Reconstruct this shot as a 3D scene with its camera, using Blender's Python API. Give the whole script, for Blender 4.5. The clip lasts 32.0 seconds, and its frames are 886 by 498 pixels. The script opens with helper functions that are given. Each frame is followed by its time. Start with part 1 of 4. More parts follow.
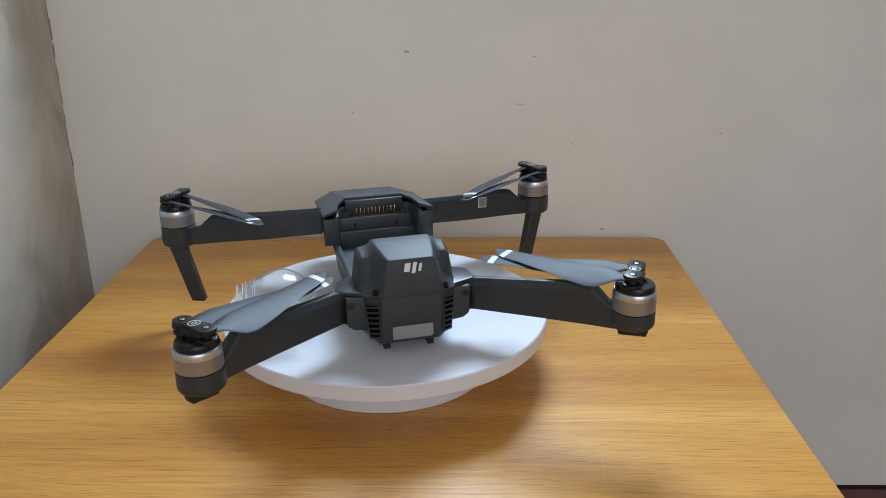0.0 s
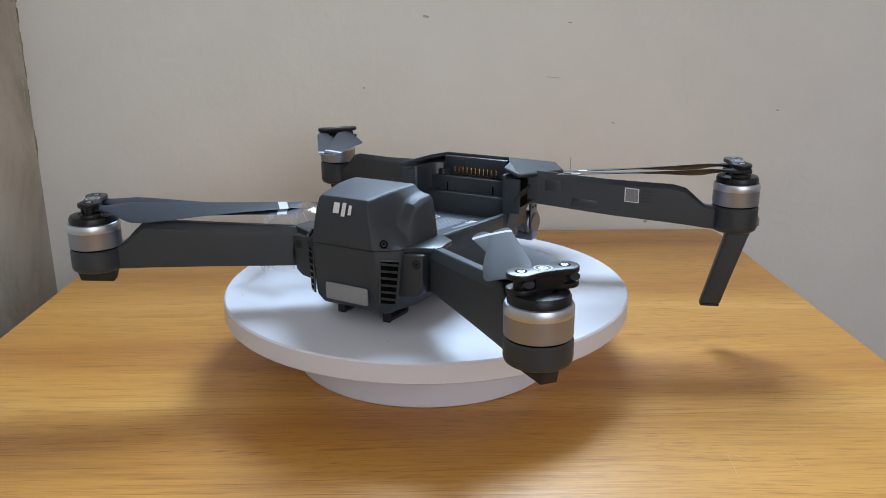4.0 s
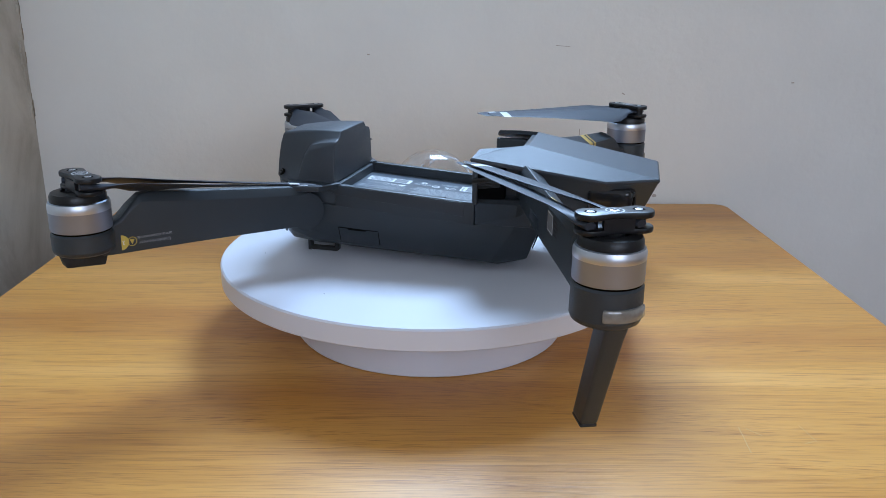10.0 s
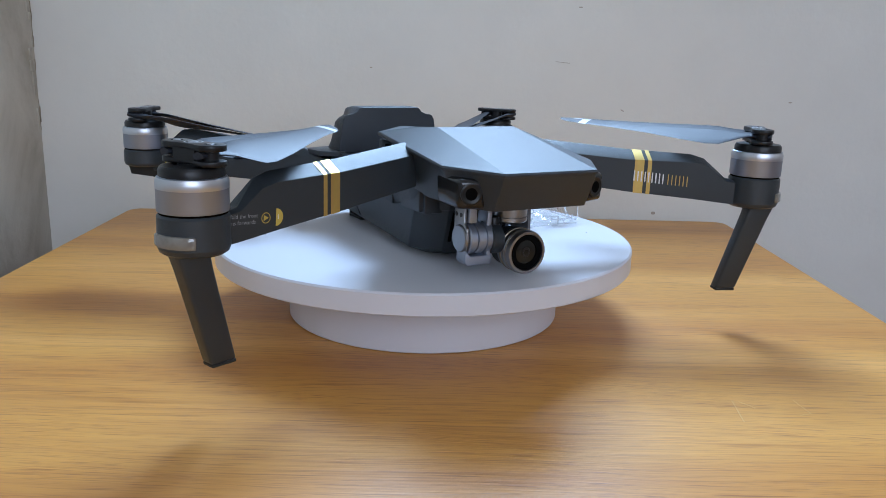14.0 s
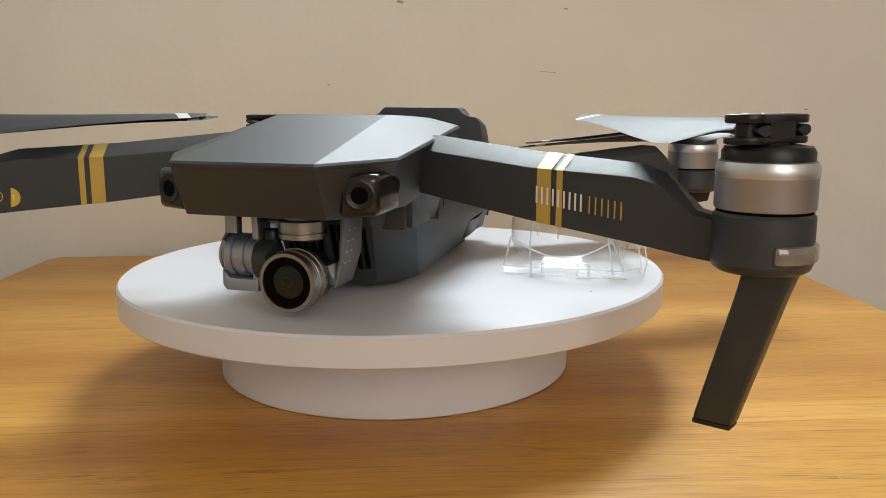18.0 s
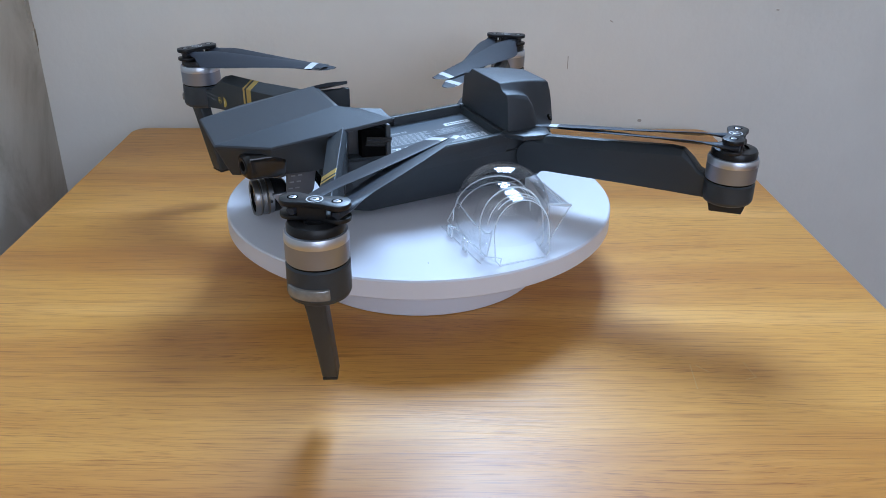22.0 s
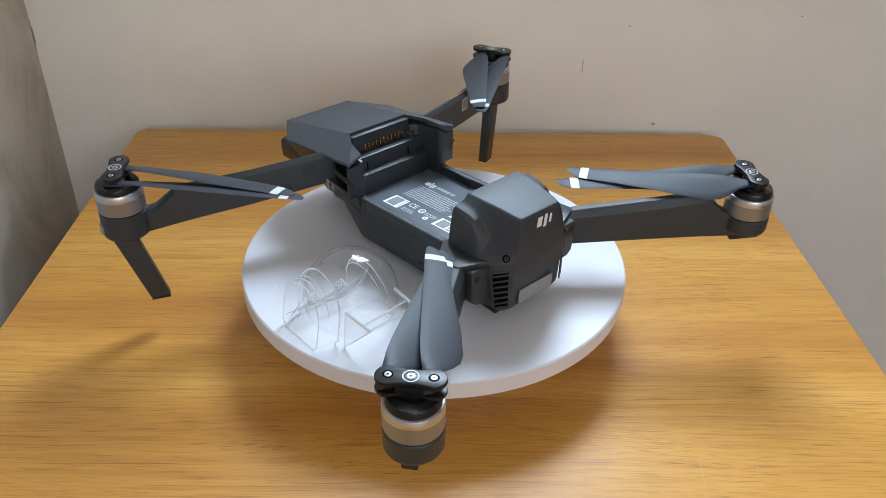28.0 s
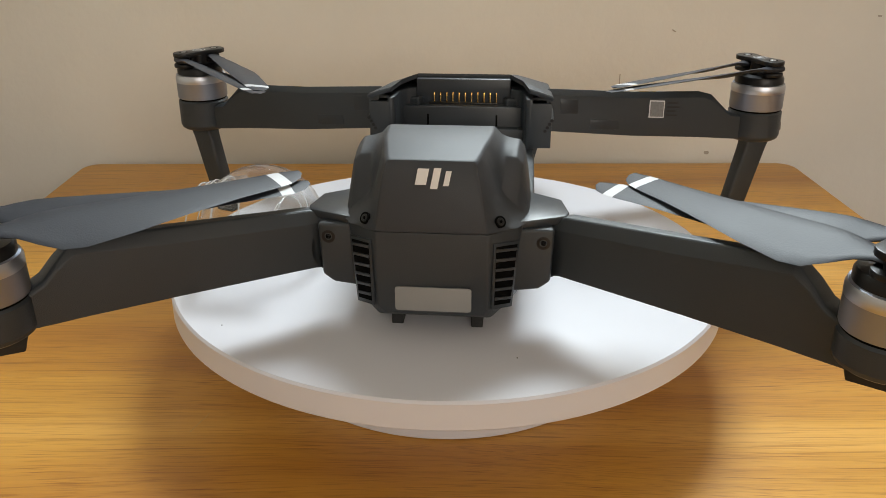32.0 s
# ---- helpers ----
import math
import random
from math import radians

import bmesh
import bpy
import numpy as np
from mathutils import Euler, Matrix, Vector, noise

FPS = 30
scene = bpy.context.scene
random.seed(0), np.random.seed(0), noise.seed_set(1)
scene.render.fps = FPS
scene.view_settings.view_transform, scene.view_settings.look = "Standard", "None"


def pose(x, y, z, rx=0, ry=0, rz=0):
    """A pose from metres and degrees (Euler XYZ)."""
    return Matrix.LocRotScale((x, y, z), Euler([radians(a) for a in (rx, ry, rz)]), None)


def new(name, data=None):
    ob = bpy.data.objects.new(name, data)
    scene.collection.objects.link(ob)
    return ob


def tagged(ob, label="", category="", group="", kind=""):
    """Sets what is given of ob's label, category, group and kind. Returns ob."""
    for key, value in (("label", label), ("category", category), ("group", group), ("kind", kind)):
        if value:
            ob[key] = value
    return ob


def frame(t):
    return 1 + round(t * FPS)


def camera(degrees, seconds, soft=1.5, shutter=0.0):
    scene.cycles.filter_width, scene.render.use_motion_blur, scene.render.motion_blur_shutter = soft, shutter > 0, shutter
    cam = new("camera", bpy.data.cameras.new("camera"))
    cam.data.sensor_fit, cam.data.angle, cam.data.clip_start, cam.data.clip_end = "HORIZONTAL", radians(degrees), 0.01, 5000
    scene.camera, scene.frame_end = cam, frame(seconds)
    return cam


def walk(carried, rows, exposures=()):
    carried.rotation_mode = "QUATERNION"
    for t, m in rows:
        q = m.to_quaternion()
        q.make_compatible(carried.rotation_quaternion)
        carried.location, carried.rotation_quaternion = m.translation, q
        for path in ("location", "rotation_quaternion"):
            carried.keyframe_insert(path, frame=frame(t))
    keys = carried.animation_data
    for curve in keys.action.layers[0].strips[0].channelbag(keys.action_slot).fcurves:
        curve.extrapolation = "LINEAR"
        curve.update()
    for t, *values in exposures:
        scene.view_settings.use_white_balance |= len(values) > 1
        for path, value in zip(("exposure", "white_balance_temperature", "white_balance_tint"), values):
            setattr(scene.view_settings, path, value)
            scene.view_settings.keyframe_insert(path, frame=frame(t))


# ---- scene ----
TAU = 2 * math.pi
cam = camera(56.86, 32.0, soft=0.5)


def eye_pose(x, y, z, pan, tilt, roll):
    """A hand-held pose: place in metres; pan, tilt and roll in degrees."""
    return pose(x, y, z, 0, 0, pan) @ pose(0, 0, 0, 90 + tilt) @ pose(0, 0, 0, 0, 0, roll)


PATH = [
    (0, 0.0457, -0.5067, 0.2718, 0.80, -20.57, -0.24),
    (0.5, 0.0480, -0.4935, 0.2372, 1.12, -18.25, -0.67),
    (1, 0.0440, -0.4818, 0.2173, 1.82, -16.70, -0.92),
    (1.5, 0.0265, -0.4706, 0.2084, 1.50, -15.58, -1.17),
    (2, 0.0098, -0.4603, 0.1981, 1.06, -15.98, -1.33),
    (2.5, -0.0002, -0.4480, 0.1940, 0.22, -16.09, -1.10),
    (3, -0.0027, -0.4380, 0.1880, -0.41, -16.23, -0.72),
    (3.5, -0.0026, -0.4320, 0.1865, -1.03, -16.43, -0.31),
    (5.5, 0.0035, -0.4193, 0.1843, -1.97, -17.05, 0.13),
    (6, 0.0060, -0.4202, 0.1826, -2.12, -16.99, 0.39),
    (6.5, 0.0075, -0.4243, 0.1832, -2.32, -17.08, 0.49),
    (7, 0.0061, -0.4254, 0.1813, -2.48, -17.08, 0.54),
    (7.5, 0.0068, -0.4253, 0.1804, -2.24, -17.11, 0.64),
    (8, 0.0038, -0.4252, 0.1812, -2.26, -17.34, 0.60),
    (8.5, 0.0024, -0.4248, 0.1803, -2.03, -17.45, 0.59),
    (9, 0.0007, -0.4232, 0.1776, -1.77, -17.42, 0.54),
    (9.5, -0.0004, -0.4200, 0.1764, -1.34, -17.49, 0.46),
    (10, -0.0011, -0.4165, 0.1752, -1.11, -17.96, 0.57),
    (10.5, 0.0007, -0.4124, 0.1744, -0.88, -18.10, 0.62),
    (11, 0.0044, -0.4096, 0.1701, -0.61, -18.30, 0.58),
    (11.5, 0.0067, -0.4122, 0.1671, -0.16, -18.16, 0.46),
    (12, 0.0027, -0.4164, 0.1661, -0.14, -18.37, 0.64),
    (12.5, 0.0031, -0.4181, 0.1595, -0.03, -17.86, 0.90),
    (13, 0.0022, -0.4242, 0.1507, -0.25, -17.20, 1.29),
    (13.5, 0.0032, -0.4298, 0.1441, -0.47, -15.45, 1.59),
    (14, 0.0051, -0.4268, 0.1381, -0.67, -13.88, 1.49),
    (14.5, 0.0038, -0.4096, 0.1269, -0.55, -12.29, 0.75),
    (16.5, -0.0091, -0.3284, 0.1075, -0.03, -10.29, -0.66),
    (17, -0.0056, -0.3212, 0.1037, -0.20, -9.94, -0.69),
    (17.5, 0.0021, -0.3243, 0.1022, -0.77, -9.80, -0.63),
    (18, 0.0065, -0.3359, 0.1063, -2.34, -10.10, -0.41),
    (18.5, 0.0048, -0.3465, 0.1110, -2.74, -10.11, -0.46),
    (19, -0.0009, -0.3635, 0.1146, -3.51, -9.69, -0.22),
    (19.5, 0.0035, -0.3889, 0.1218, -2.90, -9.98, -0.07),
    (20, 0.0057, -0.4071, 0.1391, -1.73, -10.63, 0.28),
    (20.5, 0.0006, -0.4186, 0.1525, -1.25, -12.45, 0.97),
    (21, -0.0020, -0.4300, 0.1742, -0.92, -15.98, 0.95),
    (21.5, 0.0043, -0.4390, 0.1927, -0.80, -21.48, 0.73),
    (22, 0.0051, -0.4398, 0.2179, -1.13, -25.89, 0.47),
    (22.5, 0.0040, -0.4359, 0.2430, -1.11, -28.35, 0.37),
    (23, -0.0025, -0.4275, 0.2667, -1.37, -30.62, 0.54),
    (23.5, -0.0083, -0.4221, 0.2819, -1.40, -32.34, 0.83),
    (24, -0.0092, -0.4133, 0.2997, -1.21, -33.26, 1.07),
    (24.5, -0.0109, -0.4063, 0.3083, -1.21, -34.42, 1.14),
    (25, -0.0120, -0.4006, 0.3149, -1.17, -34.96, 1.37),
    (25.5, -0.0114, -0.3941, 0.3232, -1.49, -35.71, 1.40),
    (26, -0.0110, -0.3896, 0.3266, -1.84, -36.21, 1.34),
    (26.5, -0.0052, -0.3890, 0.3320, -1.05, -36.70, 1.12),
    (28.5, -0.0059, -0.3925, 0.2797, -1.59, -30.75, 1.34),
    (29, 0.0025, -0.3912, 0.2543, -1.10, -27.91, 1.55),
    (29.5, 0.0013, -0.3764, 0.2291, -0.64, -25.83, 0.93),
    (30, 0.0032, -0.3500, 0.2066, 0.68, -24.49, 0.55),
    (30.5, 0.0007, -0.3293, 0.1932, 0.94, -24.15, -0.05),
    (31, -0.0047, -0.3149, 0.1842, 0.53, -23.77, -0.24),
    (31.5, -0.0070, -0.3071, 0.1788, 0.35, -23.57, 0.01),
    (32, -0.0062, -0.3071, 0.1745, -0.83, -23.35, 0.17),
]
EXPOSURES = [(0.0, 0.12, 5910, 10), (1.0, 0.20, 6010, 9), (3.0, 0.20, 5960, 11), (6.0, 0.25, 5270, 11), (9.0, 0.25, 5180, 11), (11.0, 0.26, 5070, 10.5), (13.0, 0.28, 5110, 10.5), (14.5, 0.29, 5150, 10),
             (16.5, 0.29, 6640, 11), (19.0, 0.30, 7440, 11), (19.7, 0.29, 6450, 11), (20.5, 0.26, 5500, 11), (22.0, 0.22, 5050, 11), (24.0, 0.27, 5000, 12), (26.5, 0.28, 5200, 12),
             (28.5, 0.31, 6350, 11), (30.0, 0.28, 6450, 11), (32.0, 0.24, 7350, 11)]
walk(cam, [(r[0], eye_pose(*r[1:])) for r in PATH], EXPOSURES)

# ---- world and light ----
world = bpy.data.worlds.new("sky")
scene.world = world
world.use_nodes = True
wt = world.node_tree
sky = wt.nodes.new("ShaderNodeTexSky")
sky.sky_type = "NISHITA"
sky.sun_disc = False
sky.sun_elevation, sky.sun_rotation = radians(38), radians(200)
wt.nodes["Background"].inputs["Strength"].default_value = 0.12
wt.links.new(sky.outputs["Color"], wt.nodes["Background"].inputs["Color"])

# room, in metres: table top at z = 0, turntable axis at the origin
WALL_N, WALL_W, WALL_S, WALL_E = 0.265, -0.326, -2.7, 2.4
FLOOR, CEIL = -0.30, 2.05
WIN_N = (-0.12, 0.30, 0.33, 0.82)      # x0 x1 z0 z1 of the window over the table
WIN_S = (-0.1, 1.7, 0.35, 1.65)        # x0 x1 z0 z1 of the unseen window added across the room


def window_light(name, m, sx, sz, watts, colour):
    lamp = bpy.data.lights.new(name, "AREA")
    lamp.shape, lamp.size, lamp.size_y = "RECTANGLE", sx, sz
    lamp.energy, lamp.color = watts, colour
    ob = new(name, lamp)
    ob.matrix_basis = m
    return ob


window_light("north_window_daylight", pose((WIN_N[0] + WIN_N[1]) / 2, WALL_N + 0.06, (WIN_N[2] + WIN_N[3]) / 2, -90, 0, 0),
             0.25, 0.38, 8.3, (0.72, 0.875, 1.0))
# Unseen window, assumed from the walls' brightness; added as the room's fill light.
window_light("south_fill_daylight", pose((WIN_S[0] + WIN_S[1]) / 2, WALL_S + 0.02, (WIN_S[2] + WIN_S[3]) / 2, 90, 0, 0),
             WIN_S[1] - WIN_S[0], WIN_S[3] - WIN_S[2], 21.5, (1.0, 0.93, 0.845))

# ---- materials ----
def mat(name, colour, rough=0.5, metal=0.0, spec=0.5, grain=0.0, grain_scale=900.0, blotch=0.0, blotch_scale=25.0, coat=0.0):
    """A surface with fine relief (grain), slow changes of tone (blotch) and of gloss."""
    m = bpy.data.materials.new(name)
    m.use_nodes = True
    nt = m.node_tree
    b = nt.nodes["Principled BSDF"]
    b.inputs["Base Color"].default_value = (*colour, 1)
    b.inputs["Roughness"].default_value = rough
    b.inputs["Metallic"].default_value = metal
    b.inputs["Specular IOR Level"].default_value = spec
    b.inputs["Coat Weight"].default_value = coat
    tc = nt.nodes.new("ShaderNodeTexCoord")
    if blotch:
        n = nt.nodes.new("ShaderNodeTexNoise")
        n.inputs["Scale"].default_value, n.inputs["Detail"].default_value = blotch_scale, 6
        nt.links.new(tc.outputs["Object"], n.inputs["Vector"])
        r = nt.nodes.new("ShaderNodeMapRange")
        r.inputs["To Min"].default_value, r.inputs["To Max"].default_value = 1 - blotch, 1 + blotch
        nt.links.new(n.outputs["Fac"], r.inputs["Value"])
        v = nt.nodes.new("ShaderNodeVectorMath")
        v.operation = "SCALE"
        v.inputs[0].default_value = colour
        nt.links.new(r.outputs["Result"], v.inputs["Scale"])
        nt.links.new(v.outputs["Vector"], b.inputs["Base Color"])
        r2 = nt.nodes.new("ShaderNodeMapRange")
        r2.inputs["To Min"].default_value, r2.inputs["To Max"].default_value = rough - blotch * 0.3, rough + blotch * 0.3
        nt.links.new(n.outputs["Fac"], r2.inputs["Value"])
        nt.links.new(r2.outputs["Result"], b.inputs["Roughness"])
    if grain:
        n = nt.nodes.new("ShaderNodeTexNoise")
        n.inputs["Scale"].default_value, n.inputs["Detail"].default_value = grain_scale, 2
        nt.links.new(tc.outputs["Object"], n.inputs["Vector"])
        bump = nt.nodes.new("ShaderNodeBump")
        bump.inputs["Strength"].default_value, bump.inputs["Distance"].default_value = grain, 0.0004
        nt.links.new(n.outputs["Fac"], bump.inputs["Height"])
        nt.links.new(bump.outputs["Normal"], b.inputs["Normal"])
    return m


def ramp(nt, fac, stops):
    r = nt.nodes.new("ShaderNodeValToRGB")
    while len(r.color_ramp.elements) < len(stops):
        r.color_ramp.elements.new(0.5)
    for e, (p, c) in zip(r.color_ramp.elements, stops):
        e.position, e.color = p, (*c, 1)
    nt.links.new(fac, r.inputs["Fac"])
    return r.outputs["Color"]


def noise_node(nt, vec, scale, detail=4.0, rough=0.5, distort=0.0):
    n = nt.nodes.new("ShaderNodeTexNoise")
    for k, v in (("Scale", scale), ("Detail", detail), ("Roughness", rough), ("Distortion", distort)):
        n.inputs[k].default_value = v
    nt.links.new(vec, n.inputs["Vector"])
    return n.outputs["Fac"]


def mix(nt, fac, a, b, mode="MIX"):
    n = nt.nodes.new("ShaderNodeMix")
    n.data_type, n.blend_type = "RGBA", mode
    for sock, val in ((n.inputs[0], fac), (n.inputs[6], a), (n.inputs[7], b)):
        if isinstance(val, (int, float)):
            sock.default_value = val
        elif isinstance(val, tuple):
            sock.default_value = (*val, 1)
        else:
            nt.links.new(val, sock)
    return n.outputs[2]


def scaled(nt, sx, sy, sz):
    tc = nt.nodes.new("ShaderNodeTexCoord")
    mp = nt.nodes.new("ShaderNodeMapping")
    mp.inputs["Scale"].default_value = (sx, sy, sz)
    nt.links.new(tc.outputs["Object"], mp.inputs["Vector"])
    return mp.outputs["Vector"]


def oak():
    """Lacquered oak veneer, grain along x, with dark pores and slow bands."""
    m = mat("lacquered_oak_veneer", (0.5, 0.27, 0.09), 0.40, spec=0.5, coat=0.30)
    nt = m.node_tree
    b = nt.nodes["Principled BSDF"]
    b.inputs["Coat Roughness"].default_value = 0.44
    warp = noise_node(nt, scaled(nt, 1.1, 3.2, 3.2), 1.0, 3, 0.5, 0.6)
    bend = nt.nodes.new("ShaderNodeVectorMath")
    bend.operation = "MULTIPLY_ADD"
    bend.inputs[1].default_value = (0.0, 0.07, 0.07)
    nt.links.new(warp, bend.inputs[0])
    tc = nt.nodes.new("ShaderNodeTexCoord")
    nt.links.new(tc.outputs["Object"], bend.inputs[2])

    def stretched(sx, sy, detail, rough, distort=0.0):
        mp = nt.nodes.new("ShaderNodeMapping")
        mp.inputs["Scale"].default_value = (sx, sy, sy)
        nt.links.new(bend.outputs[0], mp.inputs["Vector"])
        return noise_node(nt, mp.outputs["Vector"], 1.0, detail, rough, distort)

    bands = stretched(1.3, 15, 4, 0.5, 0.7)
    streak = stretched(5, 420, 3, 0.55)
    pores = stretched(15, 880, 3, 0.55)
    fine = stretched(45, 1500, 2, 0.5)
    c1 = ramp(nt, bands, [(0.33, (0.495, 0.208, 0.026)), (0.44, (0.585, 0.272, 0.040)), (0.56, (0.645, 0.318, 0.053)), (0.68, (0.735, 0.388, 0.086))])
    c2 = ramp(nt, streak, [(0.30, (0.88, 0.83, 0.75)), (0.50, (0.99, 0.985, 0.975)), (0.70, (1.06, 1.07, 1.09))])
    c3 = ramp(nt, pores, [(0.27, (0.54, 0.42, 0.31)), (0.36, (0.84, 0.78, 0.70)), (0.43, (1, 1, 1))])
    c4 = ramp(nt, fine, [(0.34, (0.72, 0.66, 0.58)), (0.46, (1, 1, 1))])
    col = mix(nt, 0.75, mix(nt, 0.95, mix(nt, 1.0, c1, c2, "MULTIPLY"), c3, "MULTIPLY"), c4, "MULTIPLY")
    nt.links.new(col, b.inputs["Base Color"])
    rr = nt.nodes.new("ShaderNodeMapRange")
    rr.inputs["To Min"].default_value, rr.inputs["To Max"].default_value = 0.38, 0.54
    nt.links.new(streak, rr.inputs["Value"])
    nt.links.new(rr.outputs["Result"], b.inputs["Roughness"])
    bump = nt.nodes.new("ShaderNodeBump")
    bump.inputs["Strength"].default_value, bump.inputs["Distance"].default_value = 0.35, 0.0004
    add = nt.nodes.new("ShaderNodeMath")
    nt.links.new(streak, add.inputs[0])
    nt.links.new(pores, add.inputs[1])
    nt.links.new(add.outputs[0], bump.inputs["Height"])
    nt.links.new(bump.outputs["Normal"], b.inputs["Normal"])
    return m


def plaster(name, colour, specks):
    """Matt wall paint on uneven plaster, with stains; specks: share of small dark pits."""
    m = mat(name, colour, 0.75, spec=0.25)
    nt = m.node_tree
    b = nt.nodes["Principled BSDF"]
    big = noise_node(nt, scaled(nt, 1, 1, 1), 3.0, 5, 0.55)
    mid = noise_node(nt, scaled(nt, 1, 1, 1), 17.0, 5, 0.6)
    lo = tuple(c * 0.93 for c in colour)
    hi = tuple(min(1, c * 1.05) for c in colour)
    col = ramp(nt, mix(nt, 0.4, big, mid), [(0.3, lo), (0.7, hi)])
    if specks:
        vo = nt.nodes.new("ShaderNodeTexVoronoi")
        vo.inputs["Scale"].default_value = 34.0
        nt.links.new(scaled(nt, 1, 1, 1), vo.inputs["Vector"])
        spot = nt.nodes.new("ShaderNodeMath")
        spot.operation = "LESS_THAN"
        spot.inputs[1].default_value = 0.075
        nt.links.new(vo.outputs["Distance"], spot.inputs[0])
        pick = nt.nodes.new("ShaderNodeSeparateColor")
        nt.links.new(vo.outputs["Color"], pick.inputs[0])
        few = nt.nodes.new("ShaderNodeMath")
        few.operation = "LESS_THAN"
        few.inputs[1].default_value = specks
        nt.links.new(pick.outputs[0], few.inputs[0])
        both = nt.nodes.new("ShaderNodeMath")
        both.operation = "MULTIPLY"
        nt.links.new(spot.outputs[0], both.inputs[0])
        nt.links.new(few.outputs[0], both.inputs[1])
        part_ = nt.nodes.new("ShaderNodeMath")
        part_.operation = "MULTIPLY"
        part_.inputs[1].default_value = 0.75
        nt.links.new(both.outputs[0], part_.inputs[0])
        stain = noise_node(nt, scaled(nt, 1, 1, 0.7), 11.0, 6, 0.62, 0.8)
        col = mix(nt, 0.85, col, ramp(nt, stain, [(0.36, (0.70, 0.67, 0.62)), (0.50, (0.95, 0.94, 0.93)), (0.62, (1.06, 1.06, 1.06))]), "MULTIPLY")
        col = mix(nt, part_.outputs[0], col, (0.12, 0.095, 0.07))
    nt.links.new(col, b.inputs["Base Color"])
    fine = noise_node(nt, scaled(nt, 1, 1, 1), 140.0, 6, 0.6)
    bump = nt.nodes.new("ShaderNodeBump")
    bump.inputs["Strength"].default_value, bump.inputs["Distance"].default_value = 0.25, 0.002
    nt.links.new(mix(nt, 0.3, fine, mid), bump.inputs["Height"])
    nt.links.new(bump.outputs["Normal"], b.inputs["Normal"])
    return m


def clear_plastic(name="clear_polycarbonate", tint=0.98):
    """Thin clear sheet: light goes straight through, gloss rising towards the edges."""
    m = bpy.data.materials.new(name)
    m.use_nodes = True
    nt = m.node_tree
    nt.nodes.remove(nt.nodes["Principled BSDF"])
    clear, gloss = nt.nodes.new("ShaderNodeBsdfTransparent"), nt.nodes.new("ShaderNodeBsdfGlossy")
    clear.inputs["Color"].default_value = (tint, tint, tint, 1)
    gloss.inputs["Roughness"].default_value = 0.06
    edge, both = nt.nodes.new("ShaderNodeLayerWeight"), nt.nodes.new("ShaderNodeMixShader")
    power, gain = nt.nodes.new("ShaderNodeMath"), nt.nodes.new("ShaderNodeMath")
    power.operation, gain.operation = "POWER", "MULTIPLY_ADD"
    power.inputs[1].default_value, gain.inputs[1].default_value, gain.inputs[2].default_value = 2.6, 0.62, 0.03
    nt.links.new(edge.outputs["Facing"], power.inputs[0])
    nt.links.new(power.outputs[0], gain.inputs[0])
    nt.links.new(gain.outputs[0], both.inputs[0])
    nt.links.new(clear.outputs[0], both.inputs[1])
    nt.links.new(gloss.outputs[0], both.inputs[2])
    nt.links.new(both.outputs[0], nt.nodes["Material Output"].inputs["Surface"])
    return m


OAK = oak()
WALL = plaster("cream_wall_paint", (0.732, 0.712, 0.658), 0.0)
# Pits and stains are its own; the darker base also carries its weaker light.
WALL_PITTED = plaster("pitted_cream_paint_dimmed", (0.55, 0.52, 0.455), 0.60)
CEILING = plaster("white_ceiling_paint", (0.78, 0.77, 0.74), 0.0)
TILE = mat("red_quarry_tile", (0.11, 0.022, 0.018), 0.45, blotch=0.25, blotch_scale=30, grain=0.3, grain_scale=300)
GROUT = mat("dark_grout", (0.06, 0.035, 0.03), 0.9, grain=0.4)
FRAME_PAINT = mat("white_gloss_paint", (0.75, 0.75, 0.72), 0.3, blotch=0.04)
WHITE = mat("white_satin_plastic", (0.645, 0.642, 0.69), 0.42, spec=0.4, blotch=0.015, blotch_scale=12, grain=0.05, grain_scale=1500)
GREY = mat("textured_dark_grey_plastic", (0.0270, 0.0330, 0.0390), 0.42, spec=0.47, grain=0.32, grain_scale=4400, blotch=0.10, blotch_scale=60)
GREY_SMOOTH = mat("satin_dark_grey_plastic", (0.0240, 0.0290, 0.0350), 0.36, spec=0.47, grain=0.14, grain_scale=2200, blotch=0.08, blotch_scale=70)
HOOD = mat("metallic_grey_lacquer", (0.034, 0.0385, 0.046), 0.50, metal=0.0, spec=0.38, grain=0.22, grain_scale=4600, blotch=0.06, blotch_scale=40)
BLACK = mat("black_plastic", (0.008, 0.008, 0.009), 0.36, spec=0.36, grain=0.1, grain_scale=2000, blotch=0.2, blotch_scale=90)
GLOSS = mat("glossy_black_plastic", (0.012, 0.012, 0.013), 0.16, spec=0.5, blotch=0.1, blotch_scale=120)
RUBBER = mat("black_rubber", (0.012, 0.012, 0.012), 0.7, grain=0.3, grain_scale=2500)
BLADE = mat("slate_grey_blade_plastic", (0.027, 0.030, 0.039), 0.50, spec=0.26, blotch=0.12, blotch_scale=110, grain=0.12, grain_scale=1800)
SILVER = mat("anodised_silver_aluminium", (0.37, 0.40, 0.475), 0.54, metal=1.0, blotch=0.04, blotch_scale=200)
BRIGHT = mat("polished_aluminium_band", (0.62, 0.645, 0.70), 0.40, metal=1.0)
STEEL = mat("steel_screw", (0.40, 0.40, 0.42), 0.38, metal=1.0)
GUNMETAL = mat("gunmetal_gimbal", (0.32, 0.32, 0.33), 0.36, metal=1.0, blotch=0.05, blotch_scale=150)
